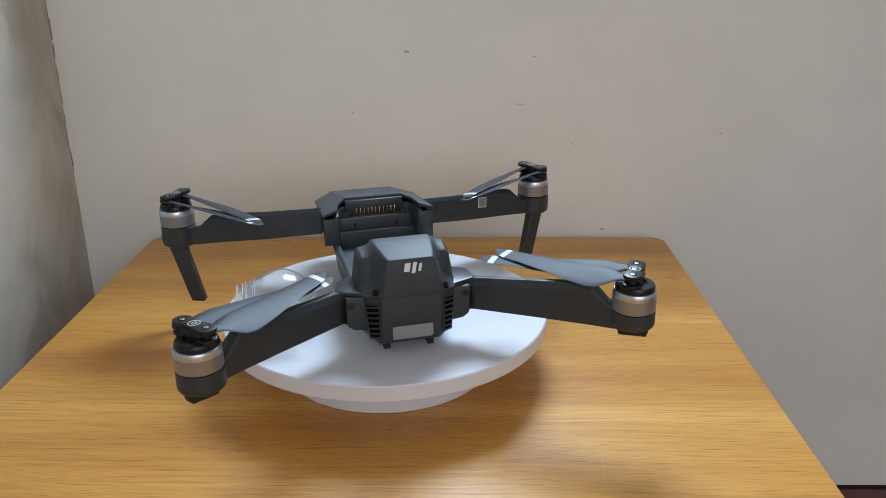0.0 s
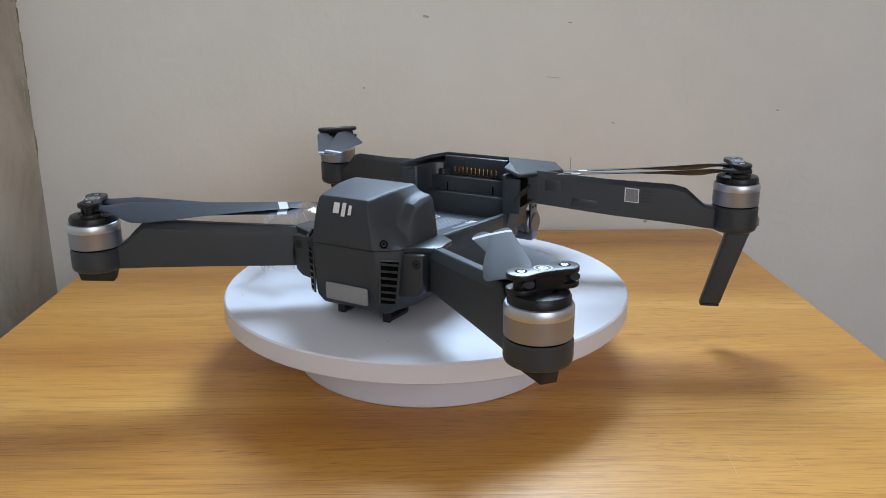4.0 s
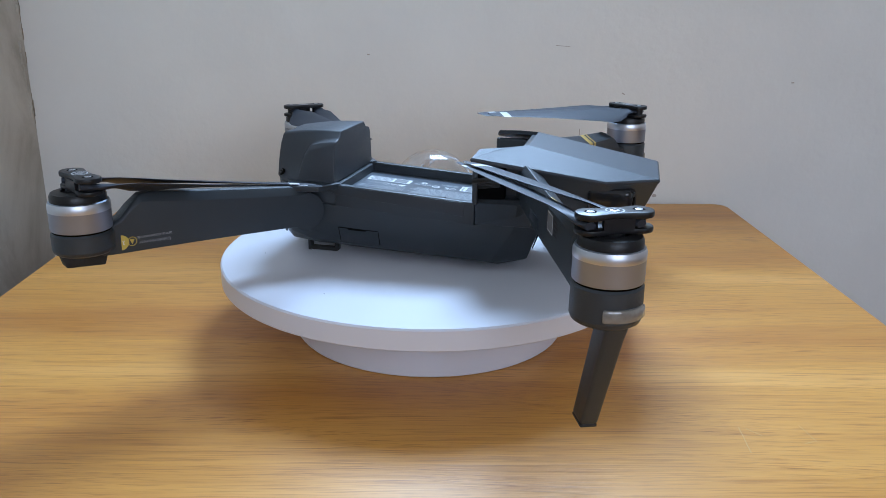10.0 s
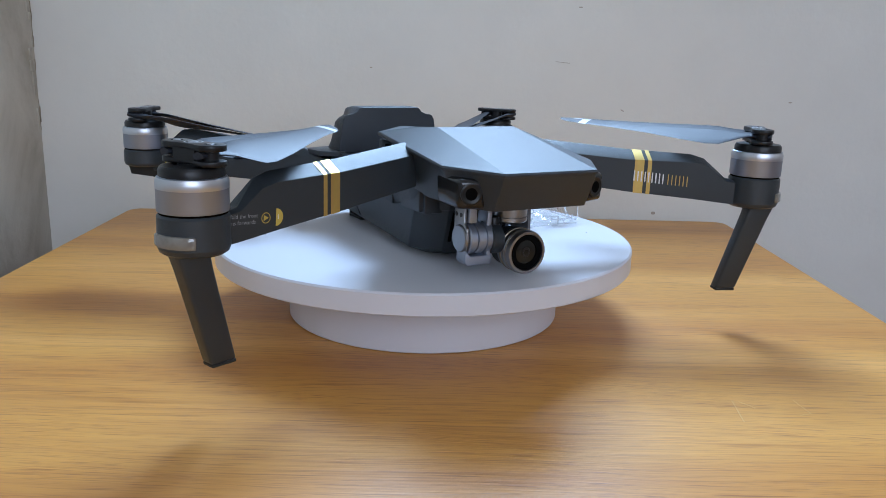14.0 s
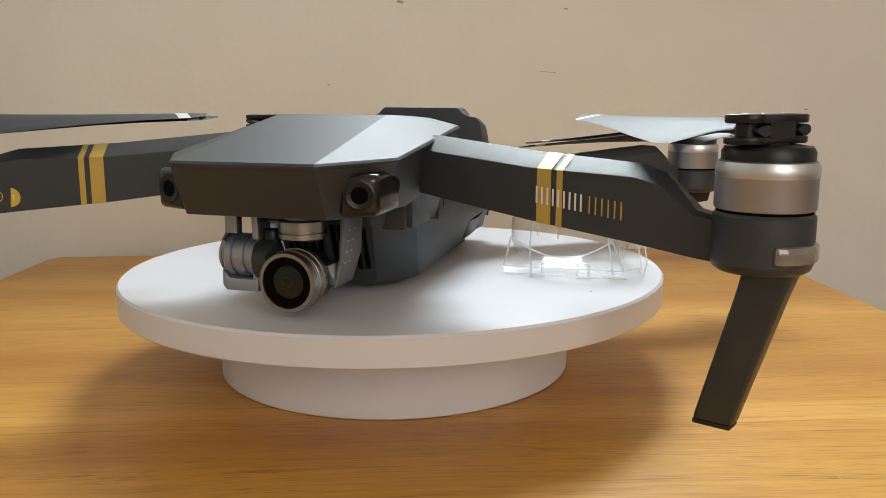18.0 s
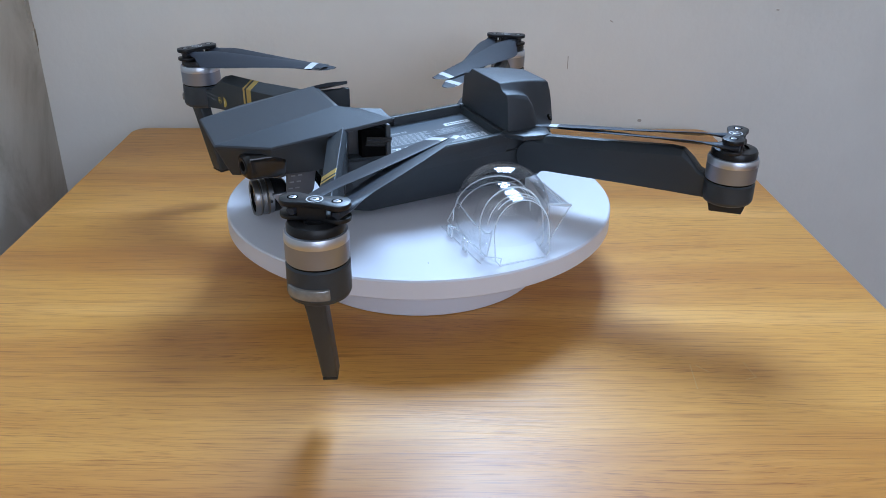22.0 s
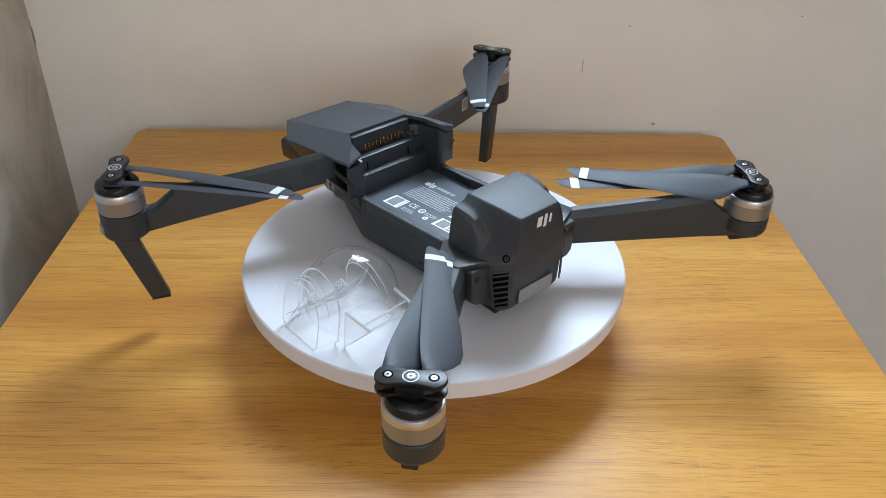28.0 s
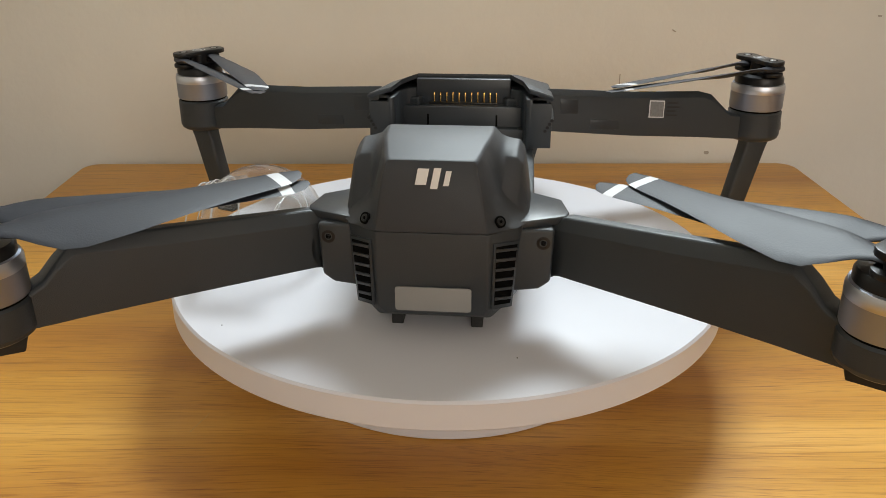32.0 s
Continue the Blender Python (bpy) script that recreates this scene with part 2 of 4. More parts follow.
RIBBON = mat("grey_flat_cable", (0.15, 0.15, 0.16), 0.5, metal=0.4, spec=0.4, blotch=0.1, blotch_scale=300)
BRASS = mat("dark_brass_ring", (0.30, 0.255, 0.19), 0.36, metal=1.0)
GOLD = mat("gold_foil_stripe", (0.62, 0.45, 0.13), 0.38, metal=0.75, blotch=0.10, blotch_scale=400)
YELLOW = mat("yellow_print", (0.55, 0.42, 0.07), 0.5)
PIN = mat("gold_contact", (0.85, 0.52, 0.18), 0.25, metal=1.0)
PRINT = mat("white_print", (0.74, 0.75, 0.76), 0.5)
PALE = mat("pale_grey_print", (0.36, 0.38, 0.40), 0.45)
SMALL = mat("grey_small_print", (0.29, 0.305, 0.32), 0.5)
LABEL = mat("grey_label", (0.092, 0.107, 0.126), 0.32, blotch=0.05, blotch_scale=60)
PAPER = mat("white_sticker_paper", (0.70, 0.71, 0.72), 0.55, blotch=0.04, blotch_scale=200)
DARK_PRINT = mat("dark_print", (0.02, 0.02, 0.022), 0.6)
CODE = mat("grey_printed_square", (0.20, 0.205, 0.21), 0.55, blotch=0.5, blotch_scale=900)
PLATE = mat("silver_grey_sticker", (0.24, 0.24, 0.24), 0.55, blotch=0.06, blotch_scale=120)
SMOKED = mat("smoked_lamp_lens", (0.20, 0.185, 0.16), 0.14, spec=0.7, coat=0.6, blotch=0.45, blotch_scale=260)
LENS_GLASS = mat("coated_lens_glass", (0.016, 0.015, 0.013), 0.12, spec=0.25)
BAND = mat("white_tip_band", (0.52, 0.53, 0.55), 0.5, blotch=0.08, blotch_scale=300)
# Near-black for matt trim; also paints in the shade of recesses, slots and vents.
BLACK_AND_SHADE = mat("matt_black_and_recess_shade", (0.003, 0.003, 0.003), 0.9, spec=0.04)
CLEAR = clear_plastic()


def clear_edge():
    """The cut and moulded edges of the clear sheet, white mixed in for the light they gather."""
    m = clear_plastic("clear_polycarbonate_edge", 0.97)
    nt = m.node_tree
    out = nt.nodes["Material Output"]
    old = out.inputs["Surface"].links[0].from_socket
    white, both = nt.nodes.new("ShaderNodeBsdfTranslucent"), nt.nodes.new("ShaderNodeMixShader")
    soft, pair = nt.nodes.new("ShaderNodeBsdfDiffuse"), nt.nodes.new("ShaderNodeMixShader")
    white.inputs["Color"].default_value = soft.inputs["Color"].default_value = (0.92, 0.93, 0.94, 1)
    both.inputs[0].default_value, pair.inputs[0].default_value = 0.48, 0.5
    nt.links.new(white.outputs[0], pair.inputs[1])
    nt.links.new(soft.outputs[0], pair.inputs[2])
    nt.links.new(old, both.inputs[1])
    nt.links.new(pair.outputs[0], both.inputs[2])
    nt.links.new(both.outputs[0], out.inputs["Surface"])
    return m


CLEAR_EDGE = clear_edge()

# ---- mesh helpers; drone shapes are given in millimetres ----
MM = 0.001


def mesh_ob(name, bm, materials, parent=None, label="", scale=1.0, smooth=35.0, m=None):
    """Links a bmesh as one mesh object, rounded faces shaded smooth."""
    bmesh.ops.remove_doubles(bm, verts=bm.verts, dist=1e-5 / scale)
    bmesh.ops.recalc_face_normals(bm, faces=bm.faces)
    if scale != 1.0:
        bmesh.ops.scale(bm, vec=(scale,) * 3, verts=bm.verts)
    if m is not None:
        bmesh.ops.transform(bm, matrix=m, verts=bm.verts)
    for f in bm.faces:
        f.smooth = True
    for e in bm.edges:
        if len(e.link_faces) == 2:
            e.smooth = e.calc_face_angle(0) < radians(smooth)
    me = bpy.data.meshes.new(name)
    bm.to_mesh(me)
    bm.free()
    for x in materials if isinstance(materials, (list, tuple)) else [materials]:
        me.materials.append(x)
    ob = new(name, me)
    ob.parent = parent
    if label:
        tagged(ob, label)
    return ob


def part(name, bm, material, parent, label="", smooth=35.0):
    """One mesh under a thing or a part, its bmesh in millimetres of the thing's space."""
    return mesh_ob(name, bm, material, parent, label, MM, smooth)


def poly(verts, faces):
    bm = bmesh.new()
    vs = [bm.verts.new(v) for v in verts]
    for f in faces:
        bm.faces.new([vs[i] for i in f])
    return bm


def join(*bms):
    """All shapes in one bmesh."""
    out = bmesh.new()
    for b in bms:
        me = bpy.data.meshes.new("tmp")
        b.to_mesh(me)
        b.free()
        out.from_mesh(me)
        bpy.data.meshes.remove(me)
    return out


def round_edges(bm, width, segments=2, angle=20.0):
    """Bevels every edge sharper than the angle."""
    bmesh.ops.remove_doubles(bm, verts=bm.verts, dist=1e-6)
    bmesh.ops.recalc_face_normals(bm, faces=bm.faces)
    es = [e for e in bm.edges if len(e.link_faces) == 2 and e.calc_face_angle(0) > radians(angle)]
    bmesh.ops.bevel(bm, geom=es, offset=width, segments=segments, profile=0.5, affect="EDGES", clamp_overlap=True)
    return bm


def rings(loops, cap=True):
    """Skins closed loops of equal length."""
    bm = bmesh.new()
    vs = [[bm.verts.new(p) for p in l] for l in loops]
    n = len(loops[0])
    for a, b in zip(vs, vs[1:]):
        for i in range(n):
            bm.faces.new((a[i], a[(i + 1) % n], b[(i + 1) % n], b[i]))
    if cap:
        bm.faces.new(list(reversed(vs[0])))
        bm.faces.new(vs[-1])
    return bm


def loft(sections, width=0.8, segments=2):
    """Mirrored cross-sections along y: (y, [(x, z) of the right half from bottom to top])."""
    loops = []
    for y, half in sections:
        ys = y if isinstance(y, (list, tuple)) else [y] * len(half)
        right = [(x, yy, z) for (x, z), yy in zip(half, ys)]
        left = [(-x, yy, z) for (x, z), yy in zip(half, ys)][::-1]
        loops.append(right + left)
    bm = rings(loops)
    return round_edges(bm, width, segments) if width else bm


def prism(outline, depth, along="y", width=0.0, segments=2):
    """An outline of (a, b) pushed from -depth/2 to depth/2 along an axis; z is up unless along is z."""
    put = {"x": lambda a, b, d: (d, a, b), "y": lambda a, b, d: (a, d, b), "z": lambda a, b, d: (a, b, d)}[along]
    lo, hi = depth if isinstance(depth, tuple) else (-depth / 2, depth / 2)
    bm = rings([[put(a, b, lo) for a, b in outline], [put(a, b, hi) for a, b in outline]])
    return round_edges(bm, width, segments) if width else bm


def box(x0, x1, y0, y1, z0, z1, width=0.0, segments=2):
    return prism([(x0, y0), (x1, y0), (x1, y1), (x0, y1)], (z0, z1), "z", width, segments)


def lathe(profile, n=48, cap=True):
    """(r, z) spun round z, from the bottom up."""
    return rings([[(r * math.cos(TAU * i / n), r * math.sin(TAU * i / n), z) for i in range(n)] for r, z in profile], cap)


def slab(outline, z0, z1, width=0.0):
    return prism(outline, (z0, z1), "z", width)


def rounded(x0, x1, y0, y1, r, n=6):
    out = []
    for cx, cy, a0 in ((x1 - r, y0 + r, -90), (x1 - r, y1 - r, 0), (x0 + r, y1 - r, 90), (x0 + r, y0 + r, 180)):
        for i in range(n + 1):
            a = radians(a0 + 90 * i / n)
            out.append((cx + r * math.cos(a), cy + r * math.sin(a)))
    return out


def moved(bm, m):
    bmesh.ops.transform(bm, matrix=m, verts=bm.verts)
    return bm


def rod(a, b, r, n=16):
    """A round bar from a to b."""
    a, b = Vector(a), Vector(b)
    bm = lathe([(r, 0), (r, (b - a).length)], n)
    return moved(bm, Matrix.Translation(a) @ (b - a).to_track_quat("Z", "Y").to_matrix().to_4x4())


def with_material(bm, test, index):
    """Gives the faces whose middle passes the test another material slot."""
    for f in bm.faces:
        if test(f.calc_center_median()):
            f.material_index = index
    return bm

# ---- the room ----
def wall(name, label, outline_box, material, hole=None):
    """A wall as a thick slab, with a window opening cut through where one is given (a0 a1 z0 z1 along its length)."""
    x0, x1, y0, y1 = outline_box
    if hole is None:
        bm = box(x0, x1, y0, y1, FLOOR, CEIL)
    else:
        a0, a1, z0, z1 = hole
        bm = join(box(x0, a0, y0, y1, FLOOR, CEIL), box(a1, x1, y0, y1, FLOOR, CEIL),
                  box(a0, a1, y0, y1, FLOOR, z0), box(a0, a1, y0, y1, z1, CEIL))
    ob = mesh_ob(name, bm, material)
    return tagged(ob, label, kind="structure")


wall("wall_north", "cream painted plaster wall behind the table", (WALL_W, WALL_E, WALL_N, WALL_N + 0.16), WALL, WIN_N)
wall("wall_south", "cream painted wall with a wide window, unseen and added", (WALL_W, WALL_E, WALL_S - 0.16, WALL_S), WALL, WIN_S)
wall("wall_west", "pitted cream plaster wall with small dark specks, base dimmed for weaker light", (WALL_W - 0.16, WALL_W, WALL_S - 0.16, WALL_N + 0.16), WALL_PITTED)
wall("wall_east", "plain cream painted wall", (WALL_E, WALL_E + 0.16, WALL_S - 0.16, WALL_N + 0.16), WALL)
tagged(mesh_ob("ceiling", box(WALL_W - 0.16, WALL_E + 0.16, WALL_S - 0.16, WALL_N + 0.16, CEIL, CEIL + 0.1), CEILING),
       "white painted ceiling", kind="structure")
floor = tagged(mesh_ob("floor", box(WALL_W - 0.16, WALL_E + 0.16, WALL_S - 0.16, WALL_N + 0.16, FLOOR - 0.1, FLOOR - 0.004), GROUT),
               "dark red quarry tile floor", kind="structure")


def window(name, label, hole, y, out):
    """A painted casement in its opening: frame, mullion, sill and two panes."""
    x0, x1, z0, z1 = hole
    t = 0.03
    w = tagged(new(name), label, kind="structure")
    bars = [(x0, x0 + t, z0, z1), (x1 - t, x1, z0, z1), (x0 + t, x1 - t, z0, z0 + t), (x0 + t, x1 - t, z1 - t, z1)]
    mx = x0 + (x1 - x0) * 0.36
    bars.append((mx - 0.02, mx + 0.02, z0 + t, z1 - t))
    for a, b, c, d in bars:
        mesh_ob("window_frame", box(a, b, y - 0.02, y + 0.02, c, d, 0.004), FRAME_PAINT, w)
    glass = bpy.data.materials.get("window_glass") or clear_plastic("window_glass")
    for a, b in ((x0 + t, mx - 0.02), (mx + 0.02, x1 - t)):
        pane = mesh_ob("pane", box(a, b, y - 0.003, y + 0.003, z0 + t, z1 - t), glass, w)
        pane.visible_shadow = False
    return w


window("window_1", "white painted casement window above the table", WIN_N, WALL_N + 0.13, 1)
window("fill_window", "white painted wide window, unseen, added across the room for fill light", WIN_S, WALL_S - 0.10, -1)

# a filled crack and lumps of paint down the corner of the two walls
CRACK = mat("dark_brown_crack", (0.27, 0.23, 0.165), 0.9, blotch=0.5, blotch_scale=120)
rng = random.Random(4)
dark, lumps = [], []
z = 0.062
while z < 0.62:
    h = rng.uniform(0.004, 0.014)
    w = rng.uniform(0.0002, 0.0011)
    if rng.random() < 0.8:
        dark.append(box(WALL_W - 0.0005, WALL_W + w, WALL_N - 0.0006 - w * 0.4, WALL_N - 0.00005, z, z + h))
    if rng.random() < 0.6:
        q = rng.uniform(0.001, 0.0035)
        y = WALL_N - rng.uniform(0.0015, 0.007)
        lumps.append(box(WALL_W - 0.0005, WALL_W + q * 0.4, y - q, y, z, z + h * 0.9, q * 0.15, 2))
    z += h
tagged(mesh_ob("wall_crack", join(*dark), CRACK), "thin dark crack down the wall corner", kind="structure")
tagged(mesh_ob("paint_ridge", join(*lumps), WALL_PITTED), "ridge of lumpy paint in the wall corner", kind="structure")

# ---- the small table ----
TABLE_X, TABLE_BACK, TABLE_FRONT = 0.2505, 0.252, -0.40
table = tagged(new("side_table"), "small oak veneer side table with lacquered top", "table")
table.matrix_basis = pose(0, 0, FLOOR)
top = rounded(-TABLE_X, TABLE_X, TABLE_FRONT, TABLE_BACK, 0.012, 8)
mesh_ob("tabletop", moved(slab(top, -0.020, 0.0, 0.0022), pose(0, 0, -FLOOR)), OAK, table)
for sx in (-1, 1):
    for sy in (TABLE_FRONT + 0.03, TABLE_BACK - 0.03):
        cx = sx * (TABLE_X - 0.03)
        mesh_ob("leg", box(cx - 0.02, cx + 0.02, sy - 0.02, sy + 0.02, 0, -FLOOR - 0.0202, 0.003), OAK, table)
for sy in (TABLE_FRONT + 0.03, TABLE_BACK - 0.03):
    mesh_ob("apron", box(-TABLE_X + 0.0505, TABLE_X - 0.0505, sy - 0.009, sy + 0.009, -FLOOR - 0.085, -FLOOR - 0.0202, 0.002), OAK, table)
for sx in (-1, 1):
    cx = sx * (TABLE_X - 0.03)
    mesh_ob("apron", box(cx - 0.009, cx + 0.009, TABLE_FRONT + 0.0505, TABLE_BACK - 0.0505, -FLOOR - 0.085, -FLOOR - 0.0202, 0.002), OAK, table)

# scratches through the lacquer
SCRATCH = mat("bare_pale_scratch", (0.60, 0.40, 0.17), 0.6)
for x, y, l, a in ((0.128, -0.126, 0.020, 84), (0.134, -0.120, 0.007, 130), (0.156, -0.121, 0.013, 98), (0.154, -0.128, 0.005, 20), (0.205, -0.074, 0.004, 0), (-0.09, -0.06, 0.012, 70)):
    mesh_ob("scratch", moved(box(-l / 2, l / 2, -0.00013, 0.00013, -0.0001, 0.00006), pose(x, y, -FLOOR, 0, 0, a)), SCRATCH, table)

# scuffs and pits on the wall behind the table
SCUFF = mat("brown_scuff", (0.42, 0.37, 0.31), 0.8)
for x, z, w, h, a in ((0.002, 0.177, 0.005, 0.0018, 12), (0.1255, 0.055, 0.0006, 0.011, 0), (0.12, 0.172, 0.003, 0.001, 0), (0.108, 0.128, 0.012, 0.0004, 5),
                      (0.1934, 0.0035, 0.0035, 0.0025, 0), (0.16, 0.09, 0.003, 0.0008, 30), (-0.05, 0.12, 0.002, 0.001, 0), (0.30, 0.10, 0.0025, 0.001, 0)):
    bm = prism(rounded(-w / 2, w / 2, -h / 2, h / 2, min(w, h) * 0.45, 3), (-0.0006, 0.0001), "y")
    tagged(mesh_ob("wall_scuff", moved(bm, pose(x, WALL_N, z) @ pose(0, 0, 0, 0, a, 0)), SCUFF), "small brown scuff on the wall", kind="structure")

# ---- the turntable ----
DISC_R, DISC_Z0, DISC_Z1, BASE_R = 0.1085, 0.0303, 0.0405, 0.0716
turntable = tagged(new("turntable"), "white round motorised display turntable on the table", "turntable")
# thin black ring added under the base to draw its contact shadow
mesh_ob("contact_shadow_ring", lathe([(BASE_R - 0.0014, 0), (BASE_R - 0.0014, 0.0006)], 96), RUBBER, turntable, "thin black ring added for the contact shadow")
mesh_ob("base", lathe([(BASE_R - 0.0005, 0.0002), (BASE_R, 0.0007), (BASE_R, 0.0265), (BASE_R - 0.0015, 0.028), (0.05, 0.028), (0.05, 0.0298)], 96), WHITE, turntable)
disc = mesh_ob("disc", lathe([(DISC_R - 0.0006, DISC_Z0), (DISC_R, DISC_Z0 + 0.0006), (DISC_R, DISC_Z1 - 0.0008),
                              (DISC_R - 0.0008, DISC_Z1)], 160), WHITE, turntable, "flat white disc")

DUST = mat("dark_dust", (0.05, 0.04, 0.035), 0.9)
for x, y, r in ((0.03, -0.081, 0.0002), (0.078, -0.03, 0.00025), (-0.085, 0.03, 0.0002), (-0.07, -0.07, 0.0002)):
    mesh_ob("dust_speck", moved(lathe([(r, DISC_Z1 - 0.0001), (r * 0.8, DISC_Z1 + 0.0003)], 8), pose(x, y, 0)), DUST, disc)

# ---- the drone ----
BENCH = 40.5                       # height of the disc, in millimetres
drone = tagged(new("drone"), "dark grey folding camera drone without battery, standing on the disc", "drone")


def bit(name, bm, material, parent, label="", smooth=35.0):
    """A part of the drone, its shape given in millimetres over the table."""
    return part(name, moved(bm, pose(0, 0, -BENCH)), material, parent, label, smooth)


# fuselage
fuselage = bit("fuselage", loft([
    (-66, [(16, 50), (23, 53.5), (27.5, 62), (28, 71.5)]),
    (-56, [(17, 46.5), (25, 50), (30, 60), (30.5, 70.8)]),
    (-38, [(18, 45), (26, 49), (30.5, 60), (31, 69.6)]),
    (30, [(17, 42.4), (26, 45.4), (30, 58), (31, 65.0)]),
    ([38.5, 36.5, 47, 51], [(16.5, 41.4), (25.8, 44.8), (29, 62), (29.6, 70)]),
    ([50, 53.5, 59.5, 62.5], [(12, 43), (16.4, 45.5), (17.4, 62), (17.8, 73)])], 0.5), GREY, drone, "dark grey lower shell", 14.0)
for s in (-1, 1):
    rail = prism([(-41, 69.4), (-41, 80.4), (-38, 80.2), (25, 76.0), (29, 76.0), (29, 64.6)], (27.6, 31.2), "x", 0.5)
    bit("side_rail", moved(rail, Matrix.Diagonal((s, 1, 1, 1))), GREY, drone)
    strip = prism([(-43.5, 75.8), (-37.5, 79.6), (24, 75.5), (24, 68.6)], (31.15, 31.5), "x", 0.15)
    bit("clip_strip", moved(strip, Matrix.Diagonal((s, 1, 1, 1))), GREY_SMOOTH, drone)
    def side_x(y, z):
        """The fuselage's flank between its lower chine and its waist."""
        k = (y + 38) / 68
        return (26 + (4.5 - 0.5 * k) * (z - (49 - 3.6 * k)) / (11 + 1.6 * k)) if z < 60 else 30.5
    panel = [(-40.2, 50.2), (-19.6, 49.6), (-19.6, 57.4), (-40.2, 58.2)]
    door = round_edges(rings([[(side_x(y, z) - 0.5, y, z) for y, z in panel], [(side_x(y, z) + 0.22, y, z) for y, z in panel]]), 0.1, 1)
    flap = bit("side_flap", moved(door, Matrix.Diagonal((s, 1, 1, 1))), GREY, drone)
    for (y0, z0), (y1, z1) in zip(panel[1:], panel[2:] + panel[:1]):
        gap = rod((side_x(y0, z0) + 0.02, y0, z0), (side_x(y1, z1) + 0.02, y1, z1), 0.28, 6)
        bit("flap_gap", moved(gap, Matrix.Diagonal((s, 1, 1, 1))), BLACK_AND_SHADE, flap)
    notch = rod((side_x(-35, 57.6) + 0.1, -35, 57.6), (side_x(-26, 57.3) + 0.1, -26, 57.3), 0.5, 6)
    bit("flap_notch", moved(notch, Matrix.Diagonal((s, 1, 1, 1))), BLACK_AND_SHADE, flap)
    hook = join(box(11.5, 15.5, -63, -61, 39.0, 50, 0.5), box(11.5, 15.5, -48, -46, 41.0, 50, 0.5), box(11.5, 15.5, -62.5, -46.5, 40.5, 42.4, 0.5))
    bit("rear_skid", moved(hook, Matrix.Diagonal((s, 1, 1, 1))), RUBBER, drone, "black skid hook")

# battery bay
bit("bay_floor", prism([(-41, 74.4), (-41, 75.19), (43, 69.48), (43, 68.7)], (-27.7, 27.7), "x"), LABEL, drone)
bit("bay_front", box(-28.5, 28.5, 43, 58, 64.5, 90.5, 0.6), GREY_SMOOTH, drone)
bit("connector_wall", box(-20.5, 20.5, 49, 56, 90.4, 101.2, 0.3), GREY_SMOOTH, drone)
for s in (-1, 1):
    post = prism([(20.5, 48.2), (20.5, 56), (30.4, 56), (30.4, 29), (28.4, 29), (27.3, 30.4), (26.9, 37), (26.2, 41.5), (24.4, 45.4)], (65, 97.4), "z", 0.8)
    bit("bay_post", moved(post, Matrix.Diagonal((s, 1, 1, 1))), GREY_SMOOTH, drone)
    bit("bay_slit", moved(box(14.6, 15.4, 42.7, 43.4, 79, 87, 0.1), Matrix.Diagonal((s, 1, 1, 1))), BLACK_AND_SHADE, drone)
bit("bay_slope", prism([(43.5, 77.5), (42.8, 77.5), (37.5, 66.0), (43.5, 65.4)], (-26.5, 26.5), "x", 0.3), GREY_SMOOTH, drone)
comb = bit("connector", box(-15, 15, 47.2, 49.2, 90.4, 91.2, 0.2), BLACK, drone)
for i in range(11):
    x = -12.6 + i * 2.72
    bit("pin", join(box(x - 0.3, x + 0.3, 47.6, 48.6, 91.1, 95.5, 0.15), box(x - 0.3, x + 0.3, 48.5, 49.1, 94.7, 95.5)), PIN, comb, "gold contact pin" if i == 0 else "")
bit("latch_slot", box(27.1, 27.75, 3, 14.5, 72.0, 76.9, 0.2), BLACK, drone)

# tail
def ring4(pts):
    return [(x, y, z) for x, y, z in pts] + [(-x, y, z) for x, y, z in reversed(pts)]


tail = bit("tail_shell", round_edges(rings([
    ring4([(15.5, -73.2, 50), (17.6, -74.6, 53), (17.4, -76.4, 79.6)]),
    ring4([(18.5, -69.5, 47.6), (23.8, -68.2, 53), (27.6, -68.5, 79.6)]),
    ring4([(18, -55, 45.6), (26.5, -55, 50), (31, -56, 79.6)]),
    ring4([(18, -40, 45.6), (26.5, -40, 50), (31, -40, 79.6)])]), 0.7), GREY, drone)
HUMP = [(-41.8, [(30.4, 79.9), (29.2, 90), (27.8, 98.2), (26.2, 100.4), (22.6, 101.0), (20.0, 102.0), (18.2, 104.0), (17.2, 104.6)]),
        (-50, [(30.2, 79.9), (29.2, 89), (27.6, 97.4), (25.6, 99.6), (22.2, 99.8), (19.8, 101.0), (17.9, 103.8), (16.8, 104.6)]),
        (-55.5, [(30.0, 79.9), (28.9, 88.0), (27.4, 96.0), (25.2, 98.2), (21.9, 98.2), (19.5, 99.8), (17.5, 103.5), (16.3, 104.4)]),
        (-59, [(29.8, 79.9), (28.4, 85.0), (26.7, 91.4), (24.5, 93.4), (21.4, 93.6), (19.1, 97.2), (17.0, 103.0), (15.8, 104.1)]),
        (-62, [(29.5, 79.9), (27.6, 81.9), (25.2, 84.4), (22.7, 86.6), (20.5, 89.4), (18.4, 95.3), (16.4, 102.6), (15.2, 103.8)]),
        (-67, [(29.0, 79.9), (26.8, 80.9), (24.2, 82.6), (21.8, 84.8), (19.8, 88.4), (17.7, 95.2), (15.6, 102.0), (14.4, 103.2)]),
        ([-71.4, -71.8, -71.6, -71.4, -71.2, -71.0, -70.6, -70.2], [(26.4, 79.9), (24.0, 80.8), (21.2, 82.8), (19.2, 86.4), (17.8, 91.4), (16.3, 96.8), (14.8, 101.8), (13.8, 102.7)]),
